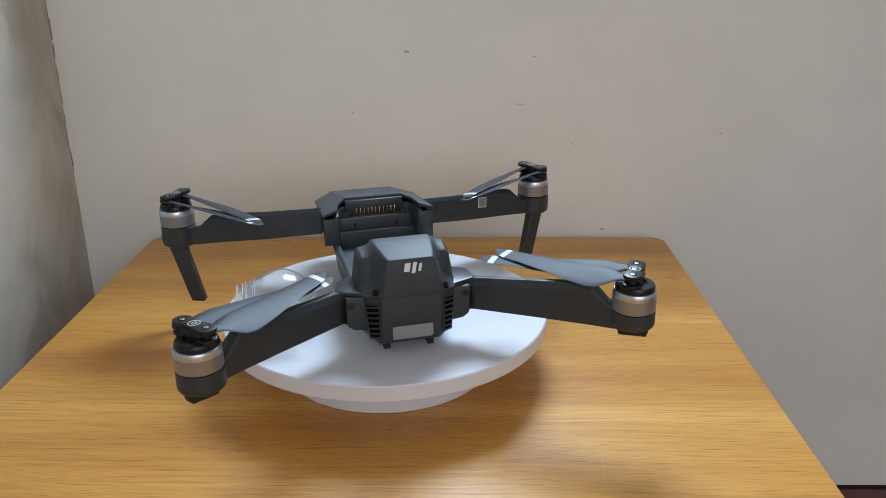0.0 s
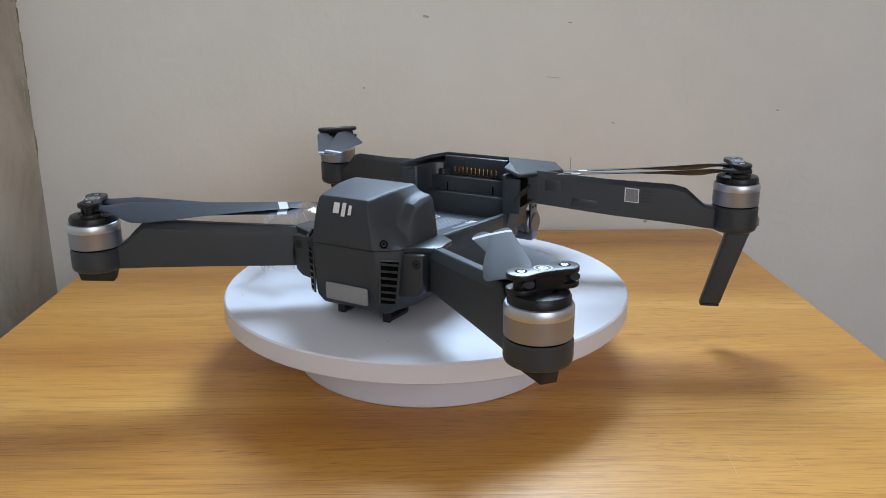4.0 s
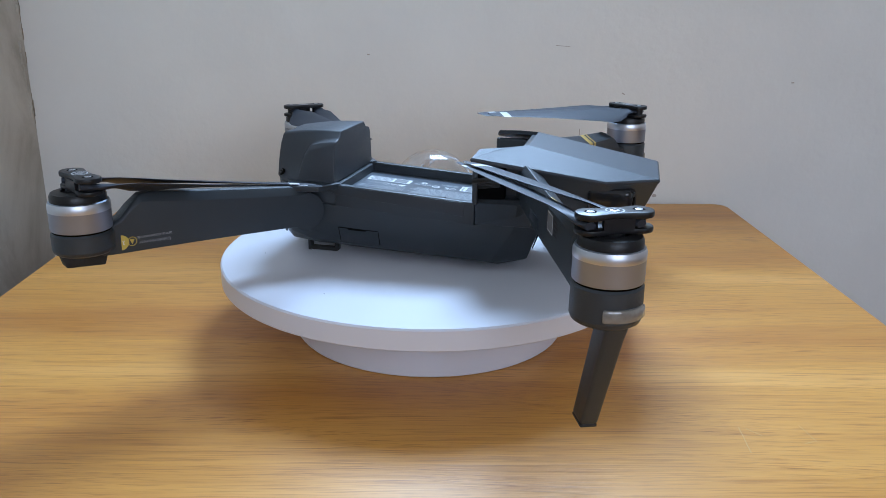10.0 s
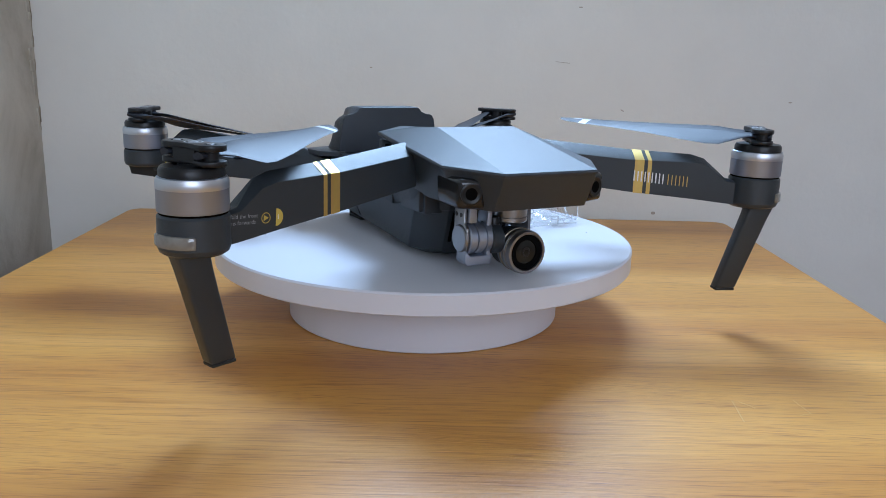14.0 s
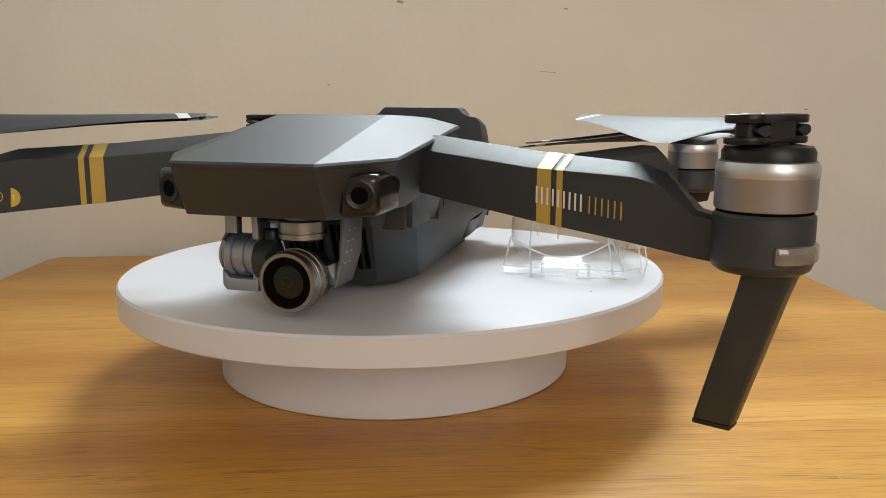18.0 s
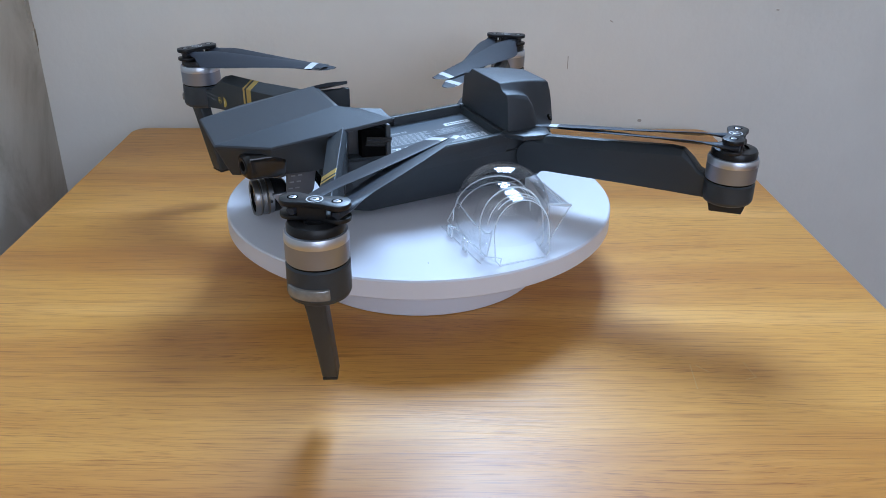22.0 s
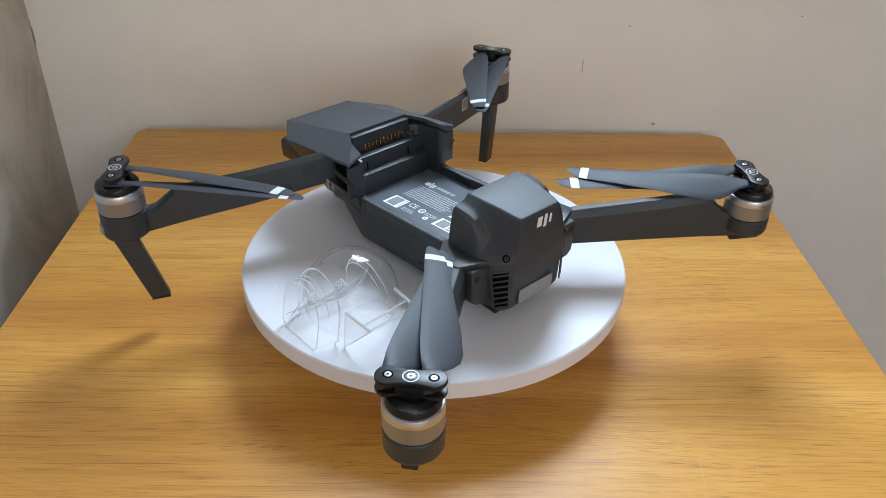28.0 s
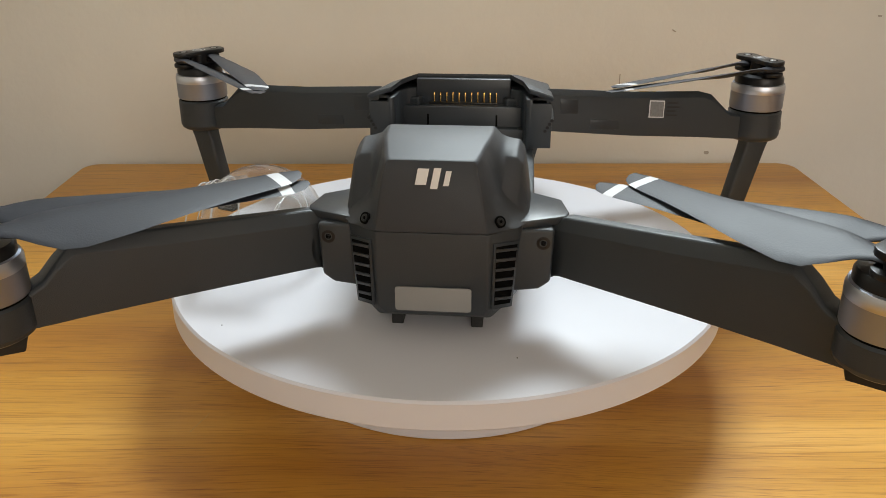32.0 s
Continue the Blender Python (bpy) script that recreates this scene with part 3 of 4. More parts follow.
        ([-77.4, -77.3, -77.2, -77.0, -76.6, -76.0, -75.0, -73.9], [(17.2, 79.9), (17.0, 81.4), (16.7, 83.6), (16.3, 87.2), (15.6, 91.8), (14.7, 96.8), (13.6, 101.4), (12.8, 102.3)])]
hump = bit("tail_hump", round_edges(loft(HUMP, 0), 0.6, 3, 33.0), HOOD, drone, "faceted tail cover with soft shoulders", 50.0)
for s in (-1, 1):
    at = Matrix.Diagonal((s, 1, 1, 1))
    # cooling grille on the slanted corner
    along = Vector((10.4, 8.2, 0)).normalized()
    turn = Matrix.Translation((22.4, -72.35, 0)) @ Matrix.Rotation(math.atan2(along.y, along.x), 4, "Z")
    rim = [(-4.6, 53.6), (3.4, 52.6), (5.8, 75.2), (-4.2, 76.2)]
    bit("grille_frame", moved(prism(rim, (-0.35, 0.5), "y", 0.3), at @ turn), GREY_SMOOTH, tail)
    # backing sheet coloured near-black for the shade behind the louvres
    grille = bit("grille", moved(prism([(-3.8, 55.0), (2.6, 54.2), (4.8, 74.2), (-3.4, 75.0)], (-0.4, 0.2), "y", 0.02), at @ turn), BLACK_AND_SHADE, tail, "dark cooling grille" if s < 0 else "")
    for i in range(6):
        z = 57.0 + i * 3.3
        w = 2.5 + (z - 55) * 0.11
        slat = [(-3.7, z - 0.2), (w, z - 1.3), (w, z - 0.3), (-3.7, z + 0.8)]
        bit("louvre", moved(prism(slat, (-0.75, 0.3), "y", 0.12, 1), at @ turn), GREY_SMOOTH, tail)
    seat = Matrix.Translation((21.0 * s, -73.4, 82.9)) @ Matrix.Rotation(radians(52), 4, "X") @ Matrix.Rotation(radians(34 * s), 4, "Y")
    well = bit("screw_well", moved(lathe([(1.9, -0.8), (1.9, 0.25)], 20), seat), BLACK_AND_SHADE, hump)
    bit("screw", moved(lathe([(1.3, -0.6), (1.3, 0.3), (1.0, 0.4), (0.6, 0.4), (0.5, 0.1)], 16), seat), BLACK, well)
    # round housing of the rear hinge, with its flat cap
    hinge = moved(prism([(24, 56.4), (33.6, 57.6), (37.2, 60.4), (37.9, 78.3), (24, 78.3)], (-67.6, -54), "y", 1.1, 3), at)
    bit("hinge_housing", hinge, GREY, drone)
    cap = prism([(27, -40), (30, -38.5), (40.5, -46), (42.6, -58), (41.5, -61.5), (27, -67.5)], (78.2, 80.9), "z", 0.5)
    bit("hinge_cap", moved(cap, at), GREY_SMOOTH, drone)
    seat = Matrix.Translation((34.5 * s, -67.6, 73.8)) @ Matrix.Rotation(radians(90), 4, "X")
    screw = bit("screw", moved(lathe([(2.2, -0.5), (2.2, 0.04), (1.7, 0.12), (1.3, 0.12), (1.1, -0.1)], 20), seat), BLACK, drone)
    bit("screw_socket", moved(lathe([(0.9, -0.4), (0.9, 0.0)], 16), seat), BLACK_AND_SHADE, screw)
bit("tail_plate", prism(rounded(-12.0, 12.4, 52.3, 60.6, 1.0, 3), (-0.4, 0.25), "y", 0.1), PLATE, tail, "blank silver-grey sticker").matrix_basis = pose(0, -0.0752, 0)

# hood
K, C, B, S, F = (20.4, 52, 102.8), (29, 30, 101.4), (38.8, 28, 98.8), (38.2, 90, 91.2), (22.8, 113.8, 90.6)
D = (26.4, 41.5, 102.2)
right = [F, S, B, C, D, K]
loop = right + [(-x, y, z) for x, y, z in reversed(right)]
def shrink(p, k, dz):
    return (p[0] * (1 - k), 70 + (p[1] - 70) * (1 - k), p[2] + dz)


n = len(loop)
top_in = [shrink(p, 0.016, 0.0) for p in loop]
rim = [shrink(p, 0.001, -0.7) for p in loop]
low = [shrink(p, 0.012, -1.9) for p in loop]
lids = [(0, 5, 6, 11), (0, 1, 5), (1, 2, 5), (2, 4, 5), (2, 3, 4), (11, 6, 10), (10, 6, 9), (9, 6, 7), (9, 7, 8)]
faces = lids + [tuple(i + 3 * n for i in f) for f in lids]
for a, b in ((0, 1), (1, 2), (2, 3)):
    faces += [(i + a * n, i + b * n, (i + 1) % n + b * n, (i + 1) % n + a * n) for i in range(n)]
mid = [shrink(p, 0.003, -1.3) for p in loop]
hood = bit("hood", poly(top_in + rim + mid + low, faces), HOOD, drone, "angular metallic grey hood", 11.0)

# nose under the hood
nose = bit("nose", round_edges(rings([
    ring4([(22.6, 106.6, 74.3), (22.7, 113.2, 88.9)]),
    ring4([(29.4, 93, 74.0), (37.7, 89.6, 89.5)]),
    ring4([(33.4, 70, 74.6), (37.9, 70, 92.2)]),
    ring4([(32.6, 54, 76.4), (36.4, 54, 94.4)])]), 0.5), GREY, drone, "dark nose block", 18.0)
for s in (-1, 1):
    at = Matrix.Diagonal((s, 1, 1, 1)) @ Matrix.Translation((29.9, 98.5, 81.3)) @ Matrix.Rotation(radians(-14), 4, "Z")
    housing = round_edges(rings([[(-7.0, -5, -7.0), (9.6, -15, -6.6), (10.0, -15, 6.4), (-7.0, -4, 6.4)],
                                 [(-6.0, 4.2, -6.4), (5.4, 4.2, -6.2), (5.6, 4.2, 6.0), (-6.0, 4.2, 6.0)]]), 2.2, 4)
    sensor = bit("vision_sensor", moved(housing, at), GLOSS, drone, "glossy black forward sensor housing" if s < 0 else "", 50.0)
    face = at @ Matrix.Translation((0.1, 4.2, 0)) @ Matrix.Rotation(radians(-90), 4, "X")
    bit("sensor_ring", moved(lathe([(4.5, -0.6), (4.5, 0.1), (3.9, 0.3), (3.5, 0.1)], 32), face), BLACK, sensor)
    bit("sensor_lens", moved(lathe([(3.5, -1.2), (3.5, -0.1), (2.2, 0.16), (0.01, 0.3)], 32), face), BLACK_AND_SHADE, sensor, "deep black sensor window" if s < 0 else "")
    # dark pivot pocket behind each front arm, a solid block coloured as shade
    pocket = moved(box(30.6, 36.4, 31.2, 44, 79, 93.6, 0.4), Matrix.Diagonal((s, 1, 1, 1)))
    bit("hinge_pocket", pocket, BLACK_AND_SHADE, drone)
    loops = [rod((32.4 + k * 0.9, 30.5, 84.0 + k * 1.5), (33.0 + k * 0.7, 43.5, 86.2 + k * 1.3), 0.75, 8) for k in range(4)]
    bit("cable", moved(join(*loops), Matrix.Diagonal((s, 1, 1, 1)) @ Matrix.Translation((3.4, -1.5, 0))), RUBBER, drone, "black cable in the hinge" if s < 0 else "")
    cheek = moved(prism([(29, 29), (38.4, 29.2), (38, 31.5), (29, 31.5)], (76.5, 95.5), "z", 0.4), Matrix.Diagonal((s, 1, 1, 1)))
    bit("hinge_cheek", cheek, GREY, drone)
    root = rings([[(29.0, 29.4, 60), (30.4, 29.4, 66), (33.0, 29.4, 76.5), (37.2, 29.4, 79), (28.7, 29.4, 79)],
                  [(27.8, 47, 61), (29.6, 48, 67), (32.6, 50, 76.5), (37.2, 50, 80), (27.2, 47, 80)],
                  [(25, 56, 70), (28.6, 56, 73.4), (32.4, 56, 76.6), (36.0, 56, 80), (25, 56, 80)]])
    bit("arm_root", moved(round_edges(root, 0.6), Matrix.Diagonal((s, 1, 1, 1))), GREY, drone)

for s in (-1, 1):
    for i in range(5):
        # vent slots are thin blocks, near-black for the shade inside
        vent = moved(box(-0.8, 0.8, -0.3, 0.25, -9.0 + i * 0.4, 9.0 - i * 0.3, 0.15, 1), Matrix.Translation(((2.6 + i * 2.9) * s, 58.0, 57.4)) @ Matrix.Rotation(radians(-17.6), 4, "X"))
        bit("chin_vent", vent, BLACK_AND_SHADE, fuselage)
neck = [(29.4, 38), (29.2, 50), (17.4, 61.5), (-17.4, 61.5), (-29.2, 50), (-29.4, 38)]
bit("neck", prism(neck, (66, 82), "z", 0.5), GREY, drone)

# ---- arms, motors and blades ----
def arm_frame(hinge, motor, s):
    """Local axes of an arm: u from hinge to motor, v across it towards the front, z up."""
    d = Vector((motor[0] - hinge[0], motor[1] - hinge[1], 0)).normalized()
    v = Vector((-d.y, d.x, 0))
    m = Matrix(((d.x, v.x, 0, hinge[0]), (d.y, v.y, 0, hinge[1]), (0, 0, 1, 0), (0, 0, 0, 1)))
    return Matrix.Diagonal((s, 1, 1, 1)) @ m


def arm_rings(rows, extra=0.0, both_sides=False):
    """rows: u, v rear, v front, z low, z top, chamfer width, chamfer drop."""
    out = []
    for u, v0, v1, z0, z1, cw, cd in rows:
        e = extra
        if both_sides:
            out.append([(u, v0, z0), (u, v1, z0), (u, v1, z1 - cd), (u, v1 - cw, z1), (u, v0 + cw, z1), (u, v0, z1 - cd)])
            continue
        out.append([(u, v0 - e, z0 - e), (u, v1 + e, z0 - e), (u, v1 + e, z1 - cd + e * 0.5), (u, v1 - cw + e * 0.5, z1 + e), (u, v0 + 2.0, z1 + e), (u, v0 - e, z1 - min(2.6, cd))])
    return out


FRONT_HINGE, FRONT_MOTOR = (37, 56.8), (137.4, 95.5)
REAR_HINGE, REAR_MOTOR = (36.5, -56), (118.6, -119.8)
FRONT_ROWS = [(-1, -5.2, 4.6, 78, 96.6, 7.4, 4.6), (40, -5.0, 3.7, 72.6, 92.6, 6.4, 4.4), (74, -4.8, 3.8, 69.2, 90.6, 6.2, 3.4), (81, -4.8, 3.9, 68.4, 88.6, 5.6, 3.0),
              (91, -5.0, 3.9, 67.2, 79.6, 2.0, 1.4), (100, -5.4, 3.9, 66.4, 77.6, 1, 0.8)]
REAR_ROWS = [(-2, -4.6, 4.2, 58.8, 77.6, 1.2, 1.2), (8, -4.6, 4.4, 61.0, 80.8, 2.4, 4.0), (50, -4.6, 4.4, 62.8, 84.8, 2.6, 4.4), (74, -4.6, 4.4, 63.6, 87.2, 2.4, 4.0),
             (80, -4.6, 4.5, 63.8, 86.8, 2.0, 3.0), (85, -4.7, 4.5, 63.9, 82.4, 1.4, 1.8), (89, -4.8, 4.5, 64.0, 78.0, 1.2, 1.2), (94, -5.0, 4.4, 64.2, 75.2, 1, 0.8), (98, -5.2, 4.4, 64.4, 74.2, 1, 0.6)]
CAN_Z = {("F", -1): 80.9, ("F", 1): 80.0, ("R", -1): 74.4, ("R", 1): 76.0}      # underside of each motor can


def motor_part(x, y, z, parent):
    can = lathe([(10.6, 0), (12.0, 0.4), (12.2, 0.9), (12.2, 8.2), (12.3, 8.4), (12.3, 10.8), (11.8, 12.1), (10.9, 12.5)], 64)
    with_material(can, lambda c: 8.3 < c.z < 12.2 and math.hypot(c.x, c.y) > 11, 1)
    motor = bit("motor", moved(can, Matrix.Translation((x, y, z))), [SILVER, BRIGHT], parent, "silver brushless motor can")
    bit("motor_cap", moved(lathe([(11.1, 12.3), (11.1, 14.6), (10.4, 15.8), (6.5, 16.4), (6.5, 15.4), (4.6, 15.4), (4.6, 16.6)], 48), Matrix.Translation((x, y, z))), BLACK, motor)
    bit("motor_gap", moved(lathe([(11.6, -0.6), (11.6, 0.6)], 48), Matrix.Translation((x, y, z))), BLACK_AND_SHADE, motor)
    return motor


BLADE_ROWS = [(-4, 4.0, 0, 2.6), (0, 6.4, 0, 3.0), (5, 6.6, 5, 2.6), (9, 8.6, 14, 1.7), (13, 13.0, 19, 1.4), (18, 17.0, 22, 1.3), (24, 18.4, 21, 1.2), (38, 17.4, 17, 1.1), (55, 14.8, 13, 1.0), (73, 12.2, 10, 0.9),
              (84, 11.0, 9, 0.8), (88.6, 10.3, 9, 0.8), (93.2, 9.3, 9, 0.7), (97.5, 7.0, 8, 0.6), (100.5, 3.0, 8, 0.4)]


def blade_shape(hand, lead):
    """A twisted blade along +x from its pivot. hand: which way it is pitched; lead: which edge is the straight one."""
    loops = []
    for s, c, tw, th in BLADE_ROWS:
        a = radians(tw) * hand
        off = lead * (c * 0.5 - 5.0) * 0.75
        ring = []
        for k in range(12):
            q = TAU * k / 12
            yy, zz = math.cos(q) * c / 2, math.sin(q) * th / 2 * (1.15 if math.cos(q) * hand > 0 else 0.8)
            yy += off
            ring.append((s, yy * math.cos(a) - zz * math.sin(a), yy * math.sin(a) + zz * math.cos(a)))
        loops.append(ring)
    return with_material(rings(loops), lambda c: 88.6 < c.x < 93.2, 1)


def ring_flat(r0, r1, n=28):
    vs = [(r * math.cos(TAU * i / n), r * math.sin(TAU * i / n), 0) for r in (r0, r1) for i in range(n)]
    return poly(vs, [(i, (i + 1) % n, n + (i + 1) % n, n + i) for i in range(n)])


def propeller(hub_at, bar_angle, tips, hand, parent):
    """A folded propeller: a hub bar at an angle and two blades, each from its own pivot towards its own tip band."""
    centre = Matrix.Translation(hub_at)
    bar_turn = centre @ Matrix.Rotation(radians(bar_angle - 90), 4, "Z")
    outline = []
    for cy, a0 in ((8.6, 0), (-8.6, 180)):
        for i in range(13):
            a = radians(a0 + 180 * i / 12)
            outline.append((5.2 * math.cos(a), cy + 5.2 * math.sin(a)))
        outline.append((-4.0 if a0 == 0 else 4.0, cy * 0.35))
        outline.append((-4.0 if a0 == 0 else 4.0, -cy * 0.35))
    d = (Vector(tips[0]) + Vector(tips[1])) / 2 - Vector(hub_at)
    back = -1 if (bar_turn.to_3x3() @ Vector((1, 0, 0))).dot(d) > 0 else 1
    web = [(back * 4.4, -5.5), (back * 4.4, 5.5), (back * 3.2, 5.5), (back * 3.2, -5.5)]
    body = join(prism(outline, (-2.2, 0), "z", 0.5), prism(outline, (-7.2, -5.4), "z", 0.4), lathe([(4.0, -8.5), (4.0, -1.0)], 24),
                *[moved(lathe([(2.6, -6.0), (2.6, -1.8)], 20), Matrix.Translation((0, q, 0))) for q in (-8.6, 8.6)], prism(web, (-6.0, -1.8), "z"))
    hub = bit("propeller_hub", moved(body, bar_turn), BLACK, parent)
    for q in (-8.6, 0, 8.6):
        k = 1.2 if q == 0 else 1.0
        seat = bar_turn @ Matrix.Translation((0, q, 0))
        bit("screw", moved(lathe([(1.4 * k, -0.3), (1.4 * k, 0.1), (1.15 * k, 0.2), (0.65 * k, 0.2), (0.55 * k, -0.1)], 20), seat), STEEL, hub)
        if q:
            bit("screw_well", moved(ring_flat(1.4, 2.1), seat @ Matrix.Translation((0, 0, 0.04))), BLACK_AND_SHADE, hub)
    bit("hub_ring", moved(ring_flat(2.75, 3.25), bar_turn @ Matrix.Translation((0, 0, 0.06))), BAND, hub, "pale ring on the hub")
    for q, tip in zip((1, -1), tips):
        pivot = bar_turn @ Vector((0, 8.6 * q, -3.8))
        way = Vector(tip) - pivot
        m = Matrix.Translation(pivot) @ Matrix.Rotation(math.atan2(way.y, way.x), 4, "Z") @ Matrix.Rotation(-math.asin(way.z / way.length), 4, "Y")
        bit("blade", moved(blade_shape(hand, -hand), m), [BLADE, BAND], hub, "slate grey folding blade with a white tip band")
    return hub


def front_arm(s):
    m = arm_frame(FRONT_HINGE, FRONT_MOTOR, s)
    x, y = FRONT_MOTOR[0] * s, FRONT_MOTOR[1]
    base = lathe([(10.5, 65.6), (11.8, 66.5), (12.4, 68), (12.3, CAN_Z["F", s] - 1.2), (11.6, CAN_Z["F", s] - 0.4)], 48)
    tongue = moved(box(-21, 0, -4.8, 3.2, 79.8, 93.6, 0.8), m)
    arm = bit("front_arm", join(tongue, round_edges(moved(rings(arm_rings(FRONT_ROWS)), m), 0.45), moved(base, Matrix.Translation((x, y, 0)))), GREY, drone,
              "unfolded dark grey front arm", 12.0)
    out = math.atan2(FRONT_MOTOR[1] - FRONT_HINGE[1], FRONT_MOTOR[0] - FRONT_HINGE[0])
    # landing leg
    up, dn = Vector((140.3, 98.2, 67)), Vector((129.0, 90.8, 22.4))
    legs = []
    for p, a, b in ((up, 4.2, 6.4), (up.lerp(dn, 0.16), 3.8, 6.0), (dn, 3.3, 5.4)):
        legs.append([(s * (p.x + a * math.cos(out + TAU / 4) * i + b * math.cos(out) * j), p.y + a * math.sin(out + TAU / 4) * i + b * math.sin(out) * j, p.z)
                     for i, j in ((-1, -1), (1, -1), (1, 1), (-1, 1))])
    leg = bit("landing_leg", round_edges(rings(legs), 1.4, 3), GREY, arm, "slanted landing leg")
    foot = [[(vx, vy, vz) for vx, vy, vz in ([(s * dn.x + (q[0] - s * dn.x) * 0.96, dn.y + (q[1] - dn.y) * 0.96, dn.z + dz) for q in legs[-1]])] for dz in (-1.0, 0.4)]
    bit("foot_pad", round_edges(rings(foot), 0.5), RUBBER, arm)
    # lamp lens round the arm's end
    lens = []
    for r0, r1, zz in ((11.4, 13.3, 73.4), (11.4, 13.5, 68.8)):
        a = [(r1 * math.cos(out + radians(q)), r1 * math.sin(out + radians(q))) for q in range(-24, 64, 6)]
        b = [(r0 * math.cos(out + radians(q)), r0 * math.sin(out + radians(q))) for q in range(60, -25, -6)]
        lens.append([(s * (FRONT_MOTOR[0] + px), FRONT_MOTOR[1] + py, zz) for px, py in a + b])
    bit("lamp_lens", round_edges(rings(lens), 0.8, 2), SMOKED, arm, "smoked signal lamp lens")
    # gold stripes wrapped over the front face and the slanted top
    for u0, u1 in ((43.4, 48.2), (50.0, 52.0)):
        rows = []
        for u in (u0, u1):
            k = (u - 40) / 34
            a, b = FRONT_ROWS[1], FRONT_ROWS[2]
            rows.append((u, *[p + (q - p) * k for p, q in zip(a[1:], b[1:])]))
        lo, hi = arm_rings(rows, 0.12)
        band = [(lo[i], lo[j], hi[j], hi[i]) for i, j in ((1, 2), (2, 3), (3, 4))]
        bm = poly([p for q in band for p in q], [(4 * i, 4 * i + 1, 4 * i + 2, 4 * i + 3) for i in range(3)])
        bit("gold_stripe", moved(bm, m), GOLD, arm)
    motor_part(x, y, CAN_Z["F", s], drone)
    return arm


def rear_arm(s):
    m = arm_frame(REAR_HINGE, REAR_MOTOR, s)
    x, y = REAR_MOTOR[0] * s, REAR_MOTOR[1]
    sag = 1.6 * s
    can = CAN_Z["R", s]
    base = lathe([(10.8, 64.6 + sag), (11.8, 65.3 + sag), (12.3, 66.6 + sag), (12.3, can - 1.2), (11.6, can - 0.4)], 48)
    pivot = moved(prism([(9.2 * math.cos(TAU * i / 28), 67.6 + 9.2 * math.sin(TAU * i / 28)) for i in range(28)], (-4.6, 4.4), "y"), m)
    rows = [(r[0], r[1], r[2], r[3] - 0.8 * r[0] / 100, r[4] + 0.7 * sag * r[0] / 100, r[5], r[6]) for r in REAR_ROWS]
    arm = bit("rear_arm", join(round_edges(moved(rings(arm_rings(rows, 0, True)), m), 0.6), pivot, moved(base, Matrix.Translation((x, y, 0)))), GREY, drone,
              "unfolded dark grey rear arm", 12.0)
    out = math.atan2(REAR_MOTOR[1] - REAR_HINGE[1], REAR_MOTOR[0] - REAR_HINGE[0])
    foot = prism([(-9, 64.6), (-7, 58.0), (8.5, 59.2), (10.0, 64.6)], 6.5, "y", 0.5)
    turn = Matrix.Diagonal((s, 1, 1, 1)) @ Matrix.Translation((REAR_MOTOR[0], REAR_MOTOR[1], sag)) @ Matrix.Rotation(out, 4, "Z")
    bit("foot", moved(foot, turn), RUBBER, arm, "small black landing foot")
    motor_part(x, y, can, drone)
    return arm


ARMS = {}
for s in (-1, 1):
    ARMS["F", s], ARMS["R", s] = front_arm(s), rear_arm(s)
propeller((-136.7, 95.2, 104.5), 54, ((-84.9, 25.4, 101.9), (-84.3, 18.4, 101.9)), -1, drone)
propeller((136.6, 96.2, 103.7), 117, ((69.0, 40.3, 101.6), (66.2, 34.8, 100.6)), 1, drone)
propeller((118.8, -117.6, 99.4), 56, ((57.5, -48.0, 85.4), (66.3, -46.8, 88.1)), -1, drone)
propeller((-118.7, -118.6, 97.8), 132, ((-46.8, -58.0, 87.0), (-52.0, -57.0, 89.2)), 1, drone)

# ---- printing, labels and small marks ----
def letters(body, size):
    """Flat mesh of a line of print, centred, in millimetres."""
    cu = bpy.data.curves.new("print", "FONT")
    cu.body, cu.size, cu.align_x, cu.align_y, cu.resolution_u = body, size, "CENTER", "CENTER", 2
    tmp = new("print", cu)
    me = bpy.data.meshes.new_from_object(tmp)
    bpy.data.objects.remove(tmp)
    bm = bmesh.new()
    bm.from_mesh(me)
    bpy.data.meshes.remove(me)
    return bm


def flat(points):
    return poly([(x, y, 0) for x, y in points], [tuple(range(len(points)))])


def bar(x, y, w, h):
    return flat([(x - w / 2, y - h / 2), (x + w / 2, y - h / 2), (x + w / 2, y + h / 2), (x - w / 2, y + h / 2)])


def on_face(arm, u, v, z, along, up=1):
    """A plane on an arm's side: x along the arm (or back), y up (or down)."""
    x = Vector((along, 0, 0))
    y = Vector((0, 0, up))
    nrm = x.cross(y)
    m = Matrix(((x.x, y.x, nrm.x, u), (x.y, y.y, nrm.y, v), (x.z, y.z, nrm.z, z), (0, 0, 0, 1)))
    return arm @ m


half = [(math.sin(radians(q)) * 3.3, math.cos(radians(q)) * 3.3) for q in range(0, 181, 15)]
play = [(-1.0, -1.1), (1.3, 0), (-1.0, 1.1)]


def hint(arm, frame_m, u, v, z, along, up, number, lines, gap, tilt):
    """The folding hint: a yellow half disc with a number, a ringed arrow and two lines of small print."""
    m = on_face(frame_m, u, v, z, along, up) @ Matrix.Rotation(radians(tilt), 4, "Z")
    side = 1 if number == "1" else -1
    bit("yellow_badge", moved(flat([(x * side, y) for x, y in half]), m), YELLOW, arm, "yellow half-round badge")
    bit("badge_number", moved(letters(number, 2.6), m @ Matrix.Translation((side * 1.0, 0, 0.06))), PRINT, arm)
